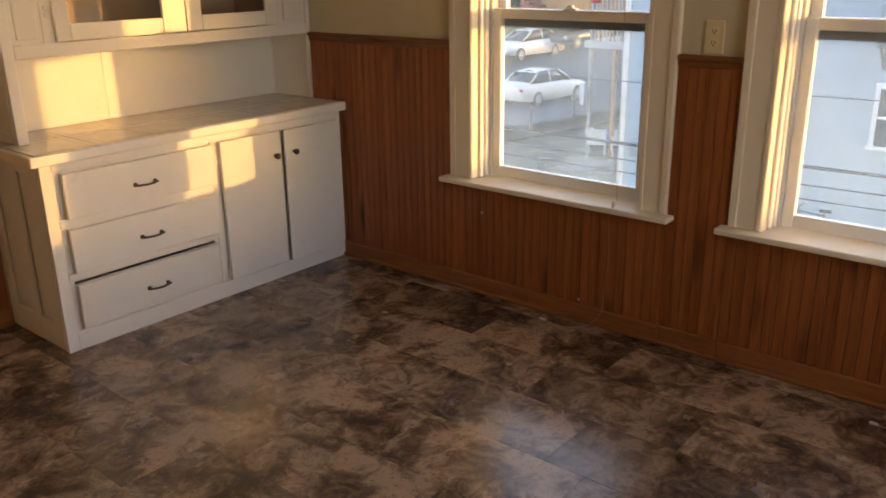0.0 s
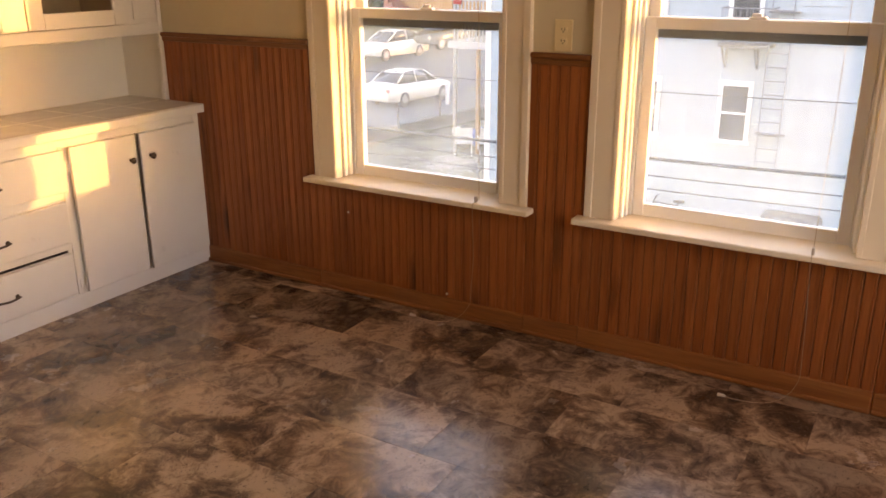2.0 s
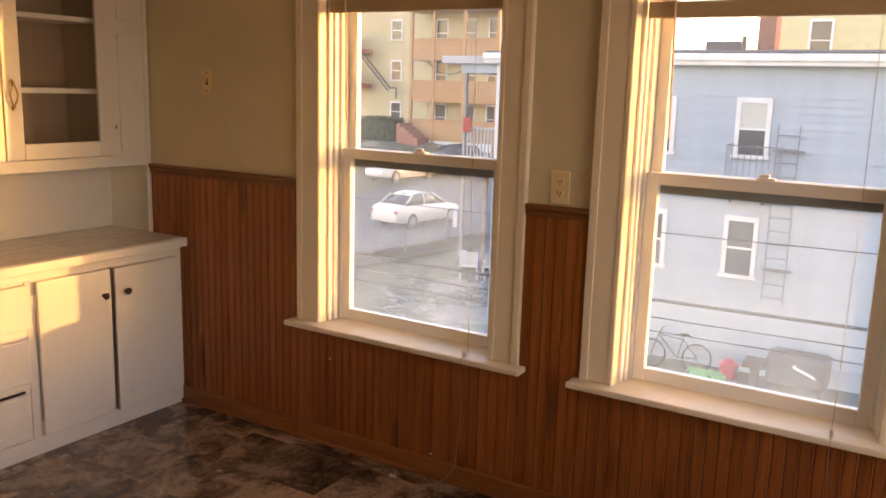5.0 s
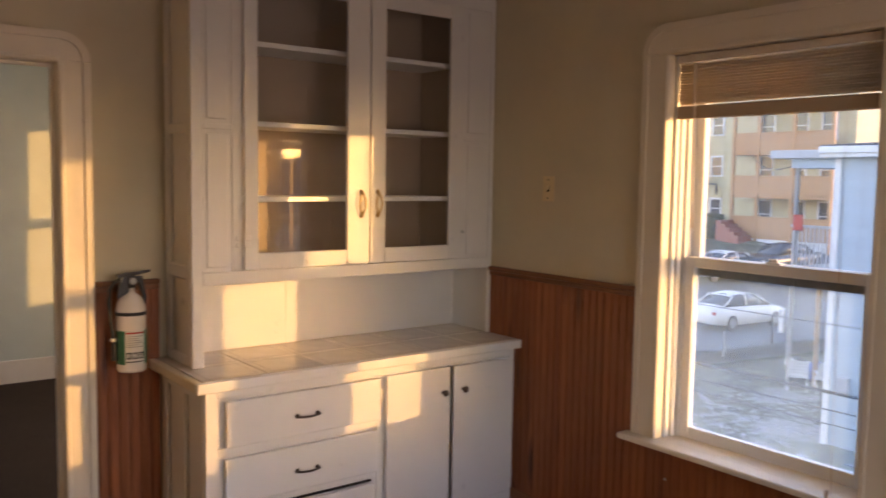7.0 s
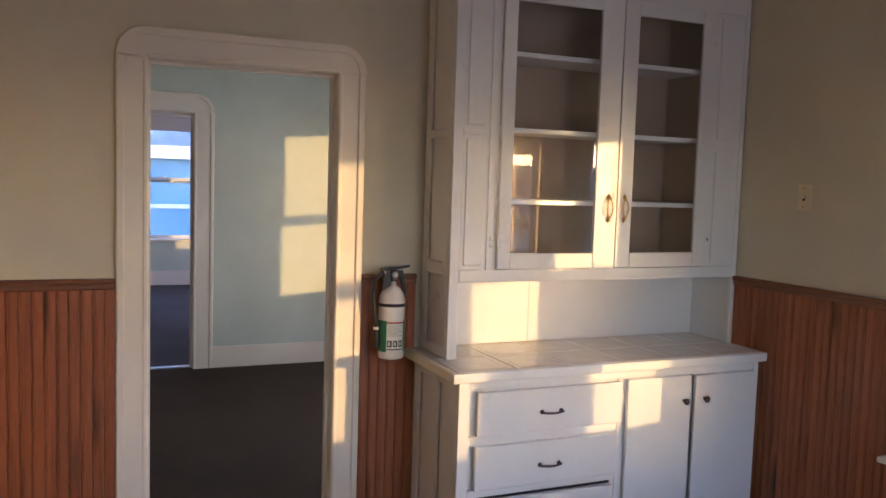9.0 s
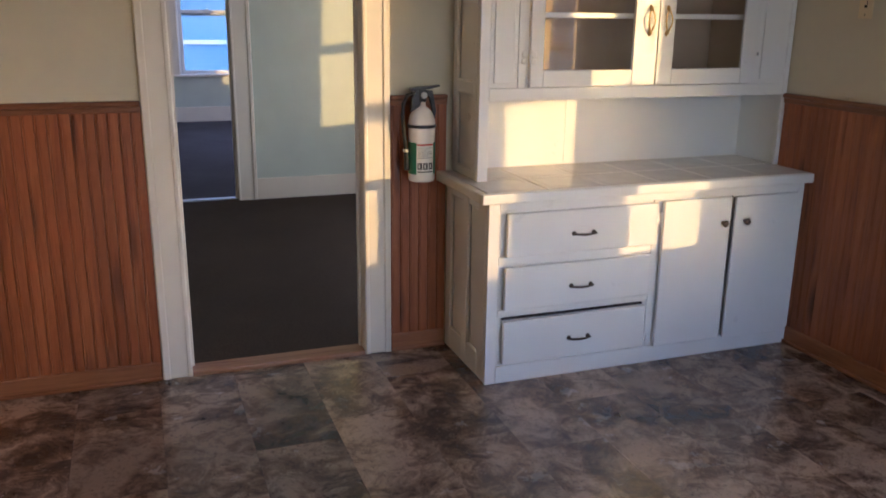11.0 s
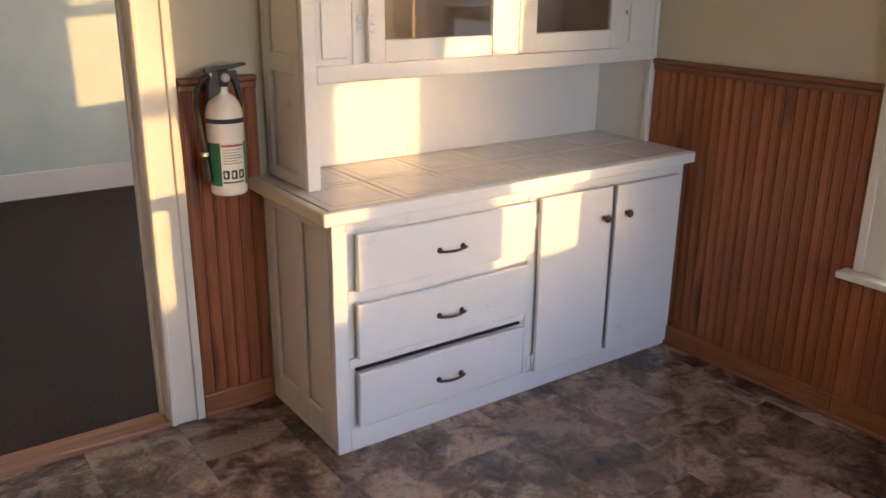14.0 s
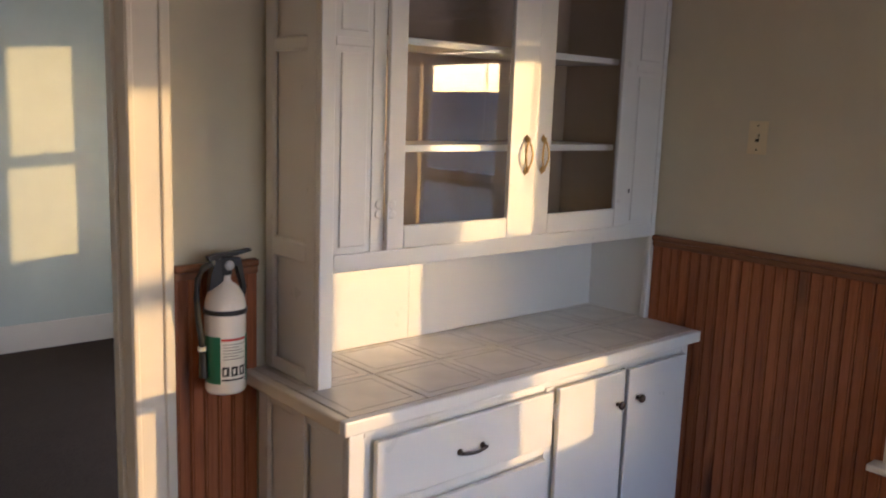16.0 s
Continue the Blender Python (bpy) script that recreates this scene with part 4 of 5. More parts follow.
BRICK = plain("brick_red", (0.24, 0.10, 0.07), 0.85, 0, 0.25, 9.0)
HEDGE = plain("hedge_green", (0.025, 0.04, 0.02), 0.9, 0, 0.5, 14.0)


def sheet(name, xs, ys, lift, mat, label, cat, inside=None):
    bm = bmesh.new()
    grid = [[bm.verts.new((x, y, ground_z(x, y) + lift)) for y in ys] for x in xs]
    for i in range(len(xs) - 1):
        for j in range(len(ys) - 1):
            if inside is None or inside((xs[i] + xs[i + 1]) / 2, (ys[j] + ys[j + 1]) / 2):
                bm.faces.new((grid[i][j], grid[i + 1][j], grid[i + 1][j + 1], grid[i][j + 1]))
    return solid(name, bm, mat, label, cat, smooth=True)


sheet("ground", [-900, -60] + [i * 2.0 for i in range(0, 60)] + [160, 1500], [-1500, -200, -60] + [i * 2.0 for i in range(-25, 50)] + [160, 1500], 0.0, YARD, "bare winter yard with dead grass and grit", "ground")


def strip(name, near, wide, x0, x1, lift, mat, label, cat, thick=0.0):
    """A band along the street, following the ground."""
    bm = bmesh.new()
    n = int((x1 - x0) / 1.5)
    m = max(1, int(wide / 2.0))
    rows = []
    for i in range(n + 1):
        x = x0 + (x1 - x0) * i / n
        rows.append([bm.verts.new((x, near(x) + wide * j / m, ground_z(x, near(x) + wide * j / m) + lift)) for j in range(m + 1)])
    for a, b in zip(rows, rows[1:]):
        for j in range(m):
            bm.faces.new((a[j], b[j], b[j + 1], a[j + 1]))
    if thick:
        bmesh.ops.solidify(bm, geom=bm.faces[:], thickness=thick)
    return solid(name, bm, mat, label, cat, smooth=not thick)


edge = lambda x: 15.4 - 0.18 * (x - 21)
strip("road", edge, 11.0, -30, 95, 0.03, ROAD, "grey asphalt street", "road")
strip("pavement", lambda x: edge(x) - 1.75, 1.6, -30, 60, 0.13, WALK, "pale concrete pavement", "pavement", 0.14)
strip("kerb", lambda x: edge(x) - 0.14, 0.14, -30, 60, 0.15, WALK, "concrete kerb", "kerb", 0.16)
bm = bmesh.new()
for k in range(420):
    cx, cy = 16.0 + random.gauss(1.5, 2.4), 9.0 + random.gauss(0.2, 1.6)
    bmesh.ops.create_icosphere(bm, subdivisions=1, radius=1.0, matrix=Matrix.Translation((cx, cy, GZ)) @ Matrix.Rotation(random.uniform(0, 3), 4, "Z") @ Matrix.Diagonal((random.uniform(0.04, 0.22), random.uniform(0.03, 0.10), 0.025, 1)))
tagged(solid("snow_patches", bm, SNOW, "thin patches of old snow on the yard", "snow", smooth=True), kind="stuff")


def house_window(parent, put, u, v0, v1, w=0.85, shade=False, mat=WHITE_OUT):
    """A double-hung window on an outer wall: trim, sill, two sashes and panes."""
    def b(bm, a0, a1, z0, z1, d0, d1):
        p, q = put(a0, z0, d0), put(a1, z1, d1)
        return box(bm, min(p[0], q[0]), max(p[0], q[0]), min(p[1], q[1]), max(p[1], q[1]), z0, z1)
    bm = bmesh.new()
    b(bm, u - w / 2, u - w / 2 + 0.1, v0, v1, 0, 0.05)
    b(bm, u + w / 2 - 0.1, u + w / 2, v0, v1, 0, 0.05)
    b(bm, u - w / 2, u + w / 2, v1, v1 + 0.12, 0, 0.055)
    b(bm, u - w / 2 - 0.04, u + w / 2 + 0.04, v0 - 0.08, v0, 0, 0.09)
    mid = (v0 + v1) / 2
    b(bm, u - w / 2 + 0.1, u + w / 2 - 0.1, mid - 0.025, mid + 0.025, 0, 0.035)
    fr = part("window", bm, mat, parent, "white-trimmed double-hung window")
    part("pane", b(bmesh.new(), u - w / 2 + 0.1, u + w / 2 - 0.1, v0, mid - 0.025, 0.002, 0.015), DARK_GLASS, fr)
    part("pane", b(bmesh.new(), u - w / 2 + 0.1, u + w / 2 - 0.1, mid + 0.025, v1, 0.002, 0.02), SHADE if shade else DARK_GLASS, fr)


def grey_house():
    th = thing("grey_house", (22, -4, GZ), "pale grey two-storey clapboard house across the yard", "house")
    X, y0, y1, top = 17.0, -13.0, 6.85, 2.25
    part("wall", bx(X + 0.03, 27, y0, y1, GZ, top), GREY_SIDING, th)
    h = 0.168
    n = int((top - GZ - 0.55) / h)
    bm = bmesh.new()
    slab(bm, [(0, 0), (0.032, 0.0), (0.012, h), (0, h)], lambda u, v, d: Vector((X + 0.03 - u, d, v)), y0, y1)
    me = mesh_of("clapboard", bm, GREY_SIDING)
    for i in range(n + 1):
        o = new("clapboard", me)
        o.parent = th
        o.matrix_parent_inverse = th.matrix_basis.inverted()
        o.location = (0, 0, top - h * (i + 1))
    bm = bmesh.new()
    box(bm, X - 0.28, X + 0.05, y0 - 0.3, y1 + 0.3, top, top + 0.20, 0.01)
    box(bm, X - 0.34, X - 0.28, y0 - 0.3, y1 + 0.3, top + 0.1, top + 0.26, 0.01)
    part("eave", bm, WHITE_OUT, th, "white eave and gutter")
    bm = bmesh.new()
    slab(bm, [(X - 0.3, top + 0.22), (27.3, top + 0.22), (27.3, top + 0.4), (22, top + 0.62), (X - 0.25, top + 0.3)], lambda u, v, d: Vector((u, d, v)), y0 - 0.3, y1 + 0.3)
    part("roof", bm, ROOFING, th, "dark low roof")
    part("chimney", bx(21.2, 21.9, 0.90, 1.33, top + 0.3, top + 2.2), BRICK, th, "red brick chimney")
    part("vent_pipe", tube(bmesh.new(), (20, 1.4, top + 0.3), (20, 1.4, top + 0.85), 0.06, 8), IRON_OUT, th)
    part("vent_box", bx(20.5, 21.2, 1.6, 2.5, top + 0.4, top + 0.75), IRON_OUT, th)
    face = lambda u, v, d: Vector((X - d - 0.002, u, v))
    for y, z0, z1, sh in ((2.50, 0.28, 1.43, True), (0.38, 0.30, 1.45, True), (2.52, -2.44, -1.22, False), (0.42, -2.45, -1.21, False)):
        house_window(th, face, y, z0, z1, w=0.76, shade=sh)
    part("corner_board", bx(X - 0.03, X + 0.03, y1 - 0.12, y1 + 0.03, GZ, top), WHITE_OUT, th, "white corner board")
    part("meter_box", bx(X - 0.16, X + 0.01, y1 - 0.62, y1 - 0.36, GZ + 1.35, GZ + 1.75, bevel=0.02), siding("grey_metal_box", (0.3, 0.31, 0.33)), th, "grey electric meter box")
    # small iron balcony under the upper window
    bal = part("balcony", bx(X - 0.75, X - 0.02, -0.32, 0.76, -0.30, -0.24), GREY_IRON, th, "small iron fire balcony")
    for y in (0.02, 0.72):
        bm = bmesh.new()
        pipe(bm, [(X - 0.02, y, -0.78), (X - 0.22, y, -0.62), (X - 0.5, y, -0.30)], 0.03, 6)
        tube(bm, (X - 0.03, y, -0.82), (X - 0.03, y, -0.26), 0.03, 6)
        part("bracket", bm, GREY_IRON, bal)
    for k in range(9):
        y = -0.30 + 1.04 * k / 8
        part("baluster", tube(bmesh.new(), (X - 0.72, y, -0.24), (X - 0.72, y, 0.52), 0.008, 5), GREY_IRON, bal)
    for y in (-0.31, 0.75):
        for k in range(1, 4):
            part("baluster", tube(bmesh.new(), (X - 0.72 + 0.2 * k, y, -0.24), (X - 0.72 + 0.2 * k, y, 0.52), 0.008, 5), GREY_IRON, bal)
    part("top_rail", pipe(bmesh.new(), [(X - 0.02, 0.75, 0.53), (X - 0.72, 0.75, 0.53), (X - 0.72, -0.31, 0.53), (X - 0.02, -0.31, 0.53)], 0.012, 6), GREY_IRON, bal)
    lad = part("ladder", tube(bmesh.new(), (X - 0.14, -0.19, -2.98), (X - 0.14, -0.19, 1.0), 0.011, 6), GREY_IRON, th, "iron escape ladder")
    part("ladder_side", tube(bmesh.new(), (X - 0.14, -0.64, -2.98), (X - 0.14, -0.64, 1.0), 0.011, 6), GREY_IRON, lad)
    for k in range(13):
        z = -2.86 + 0.303 * k
        part("rung", tube(bmesh.new(), (X - 0.14, -0.19, z), (X - 0.14, -0.64, z), 0.012, 5), GREY_IRON, lad)
    for z in (0.42, -2.25):
        part("stay", bx(X - 0.16, X - 0.02, -0.76, -0.12, z, z + 0.04), GREY_IRON, lad)
    part("wall_lamp", bx(X - 0.1, X, -2.35, -2.1, -0.62, -0.45, bevel=0.02), WHITE_OUT, th, "small white fixture")


grey_house()


def porch():
    th = thing("side_porch", (23, 9, GZ), "two-storey white wooden porch with posts and railing", "porch")
    x0, x1, y0, y1 = 21.2, 25.2, 5.9, 10.4
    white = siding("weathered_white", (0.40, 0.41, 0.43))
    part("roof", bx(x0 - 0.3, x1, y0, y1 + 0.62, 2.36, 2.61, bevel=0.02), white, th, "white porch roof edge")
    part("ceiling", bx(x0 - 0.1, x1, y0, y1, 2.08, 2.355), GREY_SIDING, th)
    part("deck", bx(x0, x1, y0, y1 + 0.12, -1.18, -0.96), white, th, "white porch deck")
    # dark grey of this wall has the porch's shade put into its colour
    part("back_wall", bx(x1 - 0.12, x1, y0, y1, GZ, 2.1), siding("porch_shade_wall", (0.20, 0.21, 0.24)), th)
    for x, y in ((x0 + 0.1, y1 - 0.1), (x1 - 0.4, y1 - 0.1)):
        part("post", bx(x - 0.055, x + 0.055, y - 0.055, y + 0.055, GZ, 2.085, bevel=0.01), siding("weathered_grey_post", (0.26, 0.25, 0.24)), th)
    part("deck_post", bx(21.85, 21.97, 9.70, 9.82, GZ, -1.18, bevel=0.01), TAN_PORCH, th, "brown wooden deck post")
    rail = part("railing", bx(x0 + 0.02, x0 + 0.1, y0, y1, 0.30, 0.37), white, th, "white baluster railing")
    for k in range(34):
        y = y0 + 0.1 + (y1 - y0 - 0.2) * k / 33
        part("baluster", bx(x0 + 0.04, x0 + 0.08, y - 0.025, y + 0.025, -0.96, 0.30), white, rail)
    part("red_flag", bx(x0 - 0.08, x0 - 0.02, y1 - 0.42, y1 - 0.12, 0.2, 0.68, bevel=0.02), plain("red_cloth", (0.5, 0.05, 0.04), 0.8), th, "red decoration on the railing")


porch()


def apartment_building():
    th = thing("apartment_building", (50, 27, -2), "yellow triple-decker apartment block with tan wooden porches", "building")
    X = 46.0
    part("wall", bx(X, X + 14, 21.0, 33.6, -2.6, 9.2), YELLOW_SIDING, th)
    part("roof", bx(X - 0.4, X + 14.4, 20.8, 34.0, 9.2, 9.6), WHITE_OUT, th)
    part("foundation", bx(X - 0.04, X, 21.0, 33.6, -3.2, -1.6), siding("grey_foundation", (0.28, 0.29, 0.32)), th)
    face = lambda u, v, d: Vector((X - d - 0.002, u, v))
    for z in (4.78, 2.08, -0.72):
        house_window(th, face, 30.25, z, z + 1.2, w=0.95)
        for y in (22.6, 24.4, 26.6):
            house_window(th, face, y, z - 0.45, z + 1.2, w=1.0)
    for lvl, z in enumerate((3.55, 0.90, -1.62)):
        deck = part("porch", bx(X - 1.6, X, 21.4, 28.0, z - 0.22, z), TAN_PORCH, th, "tan wooden porch with solid railing")
        me = mesh_of("railing_board", bx(X - 1.66, X - 1.6, 0.0, 0.188, z, z + 1.1), TAN_PORCH)
        for k in range(33):
            o = new("railing_board", me)
            o.parent = deck
            o.location = (0, 21.4 + 0.2 * k, 0)
        part("railing_end", bx(X - 1.6, X, 27.94, 28.0, z, z + 1.1), TAN_PORCH, deck)
        part("railing_cap", bx(X - 1.72, X - 1.56, 21.4, 28.02, z + 1.1, z + 1.17), TAN_PORCH, deck)
    for y in (21.5, 23.9, 26.2, 27.93):
        part("porch_post", bx(X - 1.7, X - 1.52, y - 0.09, y + 0.09, -2.9, 6.4), TAN_PORCH, th)
    part("porch_roof", bx(X - 1.9, X, 21.2, 28.2, 6.4, 6.6), TAN_PORCH, th)
    part("porch_skirt", bx(X - 1.55, X - 1.5, 21.4, 28.0, -3.2, -1.84), WHITE_OUT, th, "white lattice skirt")
    part("fire_stair", pipe(bmesh.new(), [(X - 0.5, 33.1, 4.15), (X - 0.5, 30.45, 1.5), (X - 0.5, 29.9, 1.5), (X - 0.5, 29.9, 0.8)], 0.07, 6), IRON_OUT, th, "black iron fire stair rail")
    part("fire_stair", pipe(bmesh.new(), [(X - 0.9, 32.9, 3.9), (X - 0.9, 30.3, 1.3)], 0.07, 6), IRON_OUT, th)


def red_building():
    th = thing("red_porch_house", (44, 36, -2), "yellow house with dark red three-level porches", "building")
    X = 44.5
    part("wall", bx(X + 2.2, X + 12, 33.7, 44, -2.6, 9.4), YELLOW_SIDING, th)
    face = lambda u, v, d: Vector((X + 2.2 - d - 0.002, u, v))
    for z in (5.1, 2.3, -0.5):
        house_window(th, face, 34.9, z, z + 1.6, w=1.1)
    for z in (4.10, 1.75, -1.45):
        deck = part("porch", bx(X, X + 2.2, 32.3, 44, z - 0.3, z), RED_SIDING, th, "dark red porch")
        me = mesh_of("railing_board", bx(X - 0.05, X, 0, 0.2, z, z + 1.0), RED_SIDING)
        for k in range(20):
            o = new("railing_board", me)
            o.parent = deck
            o.location = (0, 32.3 + 0.23 * k, 0)
    for y in (32.4, 36.0):
        part("porch_post", bx(X - 0.05, X + 0.1, y - 0.08, y + 0.08, -2.6, 8.6), RED_SIDING, th)
    part("porch_roof", bx(X - 0.3, X + 2.2, 32.1, 44, 8.6, 8.9), RED_SIDING, th)
    part("porch_skirt", bx(X, X + 0.1, 32.3, 44, -3.2, -1.95), WHITE_OUT, th)


apartment_building()
red_building()


def hedge(x, y, lx, ly, lz):
    bm = bmesh.new()
    z = ground_z(x, y)
    for k in range(700):
        p = Vector((random.uniform(-lx, lx), random.uniform(-ly, ly), random.uniform(0, lz)))
        e = max(abs(p.x) / lx, abs(p.y) / ly, p.z / lz)
        if e < 0.7:
            p *= 0.95 / max(e, 0.2)
            p.z = min(p.z, lz)
        m = Matrix.Translation((x + p.x, y + p.y, z + p.z)) @ Euler((random.uniform(0, 6), random.uniform(0, 6), random.uniform(0, 6))).to_matrix().to_4x4()
        q = [bm.verts.new(m @ Vector(v)) for v in ((-0.12, 0, 0), (0, -0.06, 0.02), (0.13, 0, 0), (0, 0.06, -0.02))]
        bm.faces.new(q)
    th = thing("hedge", (x, y, z), "dark clipped hedge before the apartment block", "hedge")
    part("leaves", bm, HEDGE, th)
    part("core", bx(x - lx * 0.85, x + lx * 0.85, y - ly * 0.9, y + ly * 0.9, z - 0.1, z + lz * 0.9, bevel=0.15), HEDGE, th)


hedge(43.5, 29.6, 0.7, 1.5, 1.5)
bm = bmesh.new()
for k in range(5):
    box(bm, 42.9, 44.3, 27.7 - 0.33 * k, 28.03 - 0.33 * k, ground_z(43, 27.5) - 0.2, ground_z(43, 27.5) + 1.25 - 0.22 * k, 0.01)
solid("front_steps", bm, RED_SIDING, "dark red wooden front steps", "steps", "")
yh = thing("yellow_house", (42, -6, GZ), "yellow house behind the grey roof", "house")
part("wall", bx(38, 48, -14, 4.13, GZ, 7.0), siding("bright_yellow_siding", (0.55, 0.49, 0.29)), yh)
house_window(yh, lambda u, v, d: Vector((38 - d - 0.002, u, v)), 2.2, 3.3, 4.9, w=1.0)
part("roof", bx(37.6, 48.4, -14.4, 4.5, 7.0, 7.3), ROOFING, yh)
bh = thing("back_house", (-3, 17, GZ), "clapboard house behind the back room, dusk light in its blue", "house")
# the siding's strong blue has the dusk skylight put into it
part("wall", bx(-9, 3, 14.0, 22, GZ, 1.85), siding("dusk_blue_siding", (0.08, 0.23, 0.46)), bh)
part("band", bx(-9, 3, 13.93, 14.0, 0.87, 0.95), WHITE_OUT, bh, "white trim band")
part("eave", bx(-9.3, 3.3, 13.7, 14.0, 1.85, 2.1), WHITE_OUT, bh, "white eave")
bm = bmesh.new()
slab(bm, [(13.7, 2.1), (22, 2.1), (22, 5.4), (19.0, 5.4)], lambda u, v, d: Vector((d, u, v)), -9.3, 3.3)
part("roof", bm, plain("blue_grey_shingle", (0.16, 0.20, 0.27), 0.85, 0, 0.3, 3.0), bh, "blue-grey shingle roof")
# wooded ridge at the horizon, on the side of the low sun
bm = bmesh.new()
ridge = []
for k in range(121):
    a = radians(-125 + 150 * k / 120)
    r = 620 + 20 * math.sin(k * 0.7)
    h = 19.5 + 2.2 * noise.noise(Vector((k * 0.13, 0, 0))) + 1.6 * noise.noise(Vector((k * 0.9, 3, 0)))
    ridge.append([bm.verts.new((math.cos(a) * q, math.sin(a) * q, z)) for q, z in ((r - 160, GZ - 1), (r - 50, GZ + h * 0.7), (r, GZ + h), (r + 120, GZ - 1))])
for a, b in zip(ridge, ridge[1:]):
    for k in range(3):
        bm.faces.new((a[k], a[k + 1], b[k + 1], b[k]))
solid("backdrop", bm, plain("bare_woods", (0.045, 0.04, 0.04), 0.95, 0, 0.4, 0.08), "dark wooded ridge on the horizon", "hills")
fh = thing("gabled_house", (70, 26, -2), "distant grey house with a gabled roof", "house")
part("wall", bx(66, 76, 20, 31, -3, 4.4), siding("dusk_grey_siding", (0.30, 0.30, 0.33)), fh)
bm = bmesh.new()
slab(bm, [(19.6, 4.4), (31.4, 4.4), (25.5, 8.2)], lambda u, v, d: Vector((66 + d, u, v)), -0.4, 10.4)
part("roof", bm, ROOFING, fh)


def car(name, x, y, yaw, paint_mat, label):
    """A saloon: pressed body, glasshouse, wheels, lamps. Front along local +x."""
    z = ground_z(x, y) + 0.03
    th = new(name)
    tagged(th, label, "car", "parked cars")
    th.matrix_basis = Matrix.Translation((x, y, z)) @ Matrix.Rotation(yaw, 4, "Z") @ Matrix.Diagonal((1, 1, 1.08, 1))

    def p(nm, bm, mat, lab="", smooth=True):
        o = new(nm, mesh_of(nm, bm, mat, smooth))
        o.parent = th
        return tagged(o, lab)

    def loft(bm, sections):
        rings = [[bm.verts.new(v) for v in s] for s in sections]
        n = len(rings[0])
        for a, b in zip(rings, rings[1:]):
            for i in range(n):
                bm.faces.new((a[i], a[(i + 1) % n], b[(i + 1) % n], b[i]))
        bm.faces.new(rings[0][::-1])
        bm.faces.new(rings[-1])
        return bm
    # (x, half width, bottom, shoulder, top)
    st = [(-2.38, 0.62, 0.42, 0.62, 0.74), (-2.30, 0.80, 0.30, 0.70, 0.93), (-1.7, 0.88, 0.26, 0.76, 1.0), (-0.8, 0.90, 0.24, 0.76, 0.97), (0.6, 0.90, 0.24, 0.74, 0.94), (1.3, 0.88, 0.26, 0.70, 0.88), (2.0, 0.82, 0.28, 0.62, 0.78), (2.32, 0.66, 0.34, 0.54, 0.66), (2.40, 0.52, 0.42, 0.50, 0.58)]
    bm = loft(bmesh.new(), [[(a, -w, b), (a, -w * 1.02, s), (a, -w * 0.86, t), (a, 0, t + 0.02), (a, w * 0.86, t), (a, w * 1.02, s), (a, w, b), (a, 0, b - 0.02)] for a, w, b, s, t in st])
    p("body", bm, paint_mat)
    cab = [(-1.75, 0.70, 0.97, 0.99), (-1.1, 0.64, 0.96, 1.36), (-0.4, 0.62, 0.95, 1.42), (0.25, 0.62, 0.94, 1.38), (1.15, 0.70, 0.90, 0.93)]
    bm = loft(bmesh.new(), [[(a, -0.80, b), (a, -w, t), (a, 0, t + 0.03), (a, w, t), (a, 0.80, b)] for a, w, b, t in cab])
    p("glasshouse", bm, DARK_GLASS, "dark car windows")
    bm = loft(bmesh.new(), [[(a, -w, t - 0.015), (a, -w * 0.8, t + 0.03), (a, 0, t + 0.045), (a, w * 0.8, t + 0.03), (a, w, t - 0.015)] for a, w, t in ((-1.18, 0.62, 1.33), (-0.4, 0.63, 1.42), (0.33, 0.61, 1.35))])
    p("roof", bm, paint_mat)
    for s in (-1, 1):
        for a, b in (((-1.72, 0.74, 1.0), (-1.15, 0.645, 1.36)), ((-0.42, 0.79, 0.97), (-0.42, 0.632, 1.41)), ((1.12, 0.74, 0.94), (0.3, 0.63, 1.37))):
            p("pillar", tube(bmesh.new(), (a[0], s * a[1], a[2]), (b[0], s * b[1], b[2]), 0.035, 6), paint_mat)
        for wx in (-1.38, 1.42):
            c = Matrix.Translation((wx, s * 0.80, 0.32)) @ Matrix.Rotation(radians(90), 4, "X")
            tyre = p("wheel", lathe(bmesh.new(), [(0.20, -0.11), (0.31, -0.11), (0.33, -0.07), (0.33, 0.07), (0.31, 0.11), (0.20, 0.11)], 24, c), RUBBER, "black tyre")
            bm = bmesh.new()
            lathe(bm, [(0.02, -0.112), (0.19, -0.112), (0.20, -0.09), (0.20, 0.09), (0.19, 0.112), (0.02, 0.112)], 20, c)
            o = new("rim", mesh_of("rim", bm, plain_rim))
            o.parent = tyre
        p("headlight", bx(2.12, 2.30, *sorted((s * 0.45, s * 0.72)), 0.54, 0.66, bevel=0.03), SHADE)
        p("tail_light", bx(-2.36, -2.24, *sorted((s * 0.52, s * 0.78)), 0.66, 0.80, bevel=0.03), tail_red, "red tail light")


plain_rim = plain("alloy_rim", (0.22, 0.22, 0.23), 0.6, 0.0)
tail_red = plain("tail_red", (0.35, 0.02, 0.02), 0.3)
CAR_WHITE = plain("car_white", (0.62, 0.62, 0.60), 0.25, 0, 0.03)
CAR_DARK = plain("car_dark", (0.035, 0.04, 0.05), 0.25, 0, 0.05)
car("parked_car", 30.1, 17.85, radians(-6.7), CAR_WHITE, "white saloon car parked along the street")
car("parked_car", 37.1, 23.55, radians(172), CAR_WHITE, "white saloon car parked along the street")
car("parked_car", 40.3, 21.95, radians(172), CAR_DARK, "dark saloon car parked along the street")


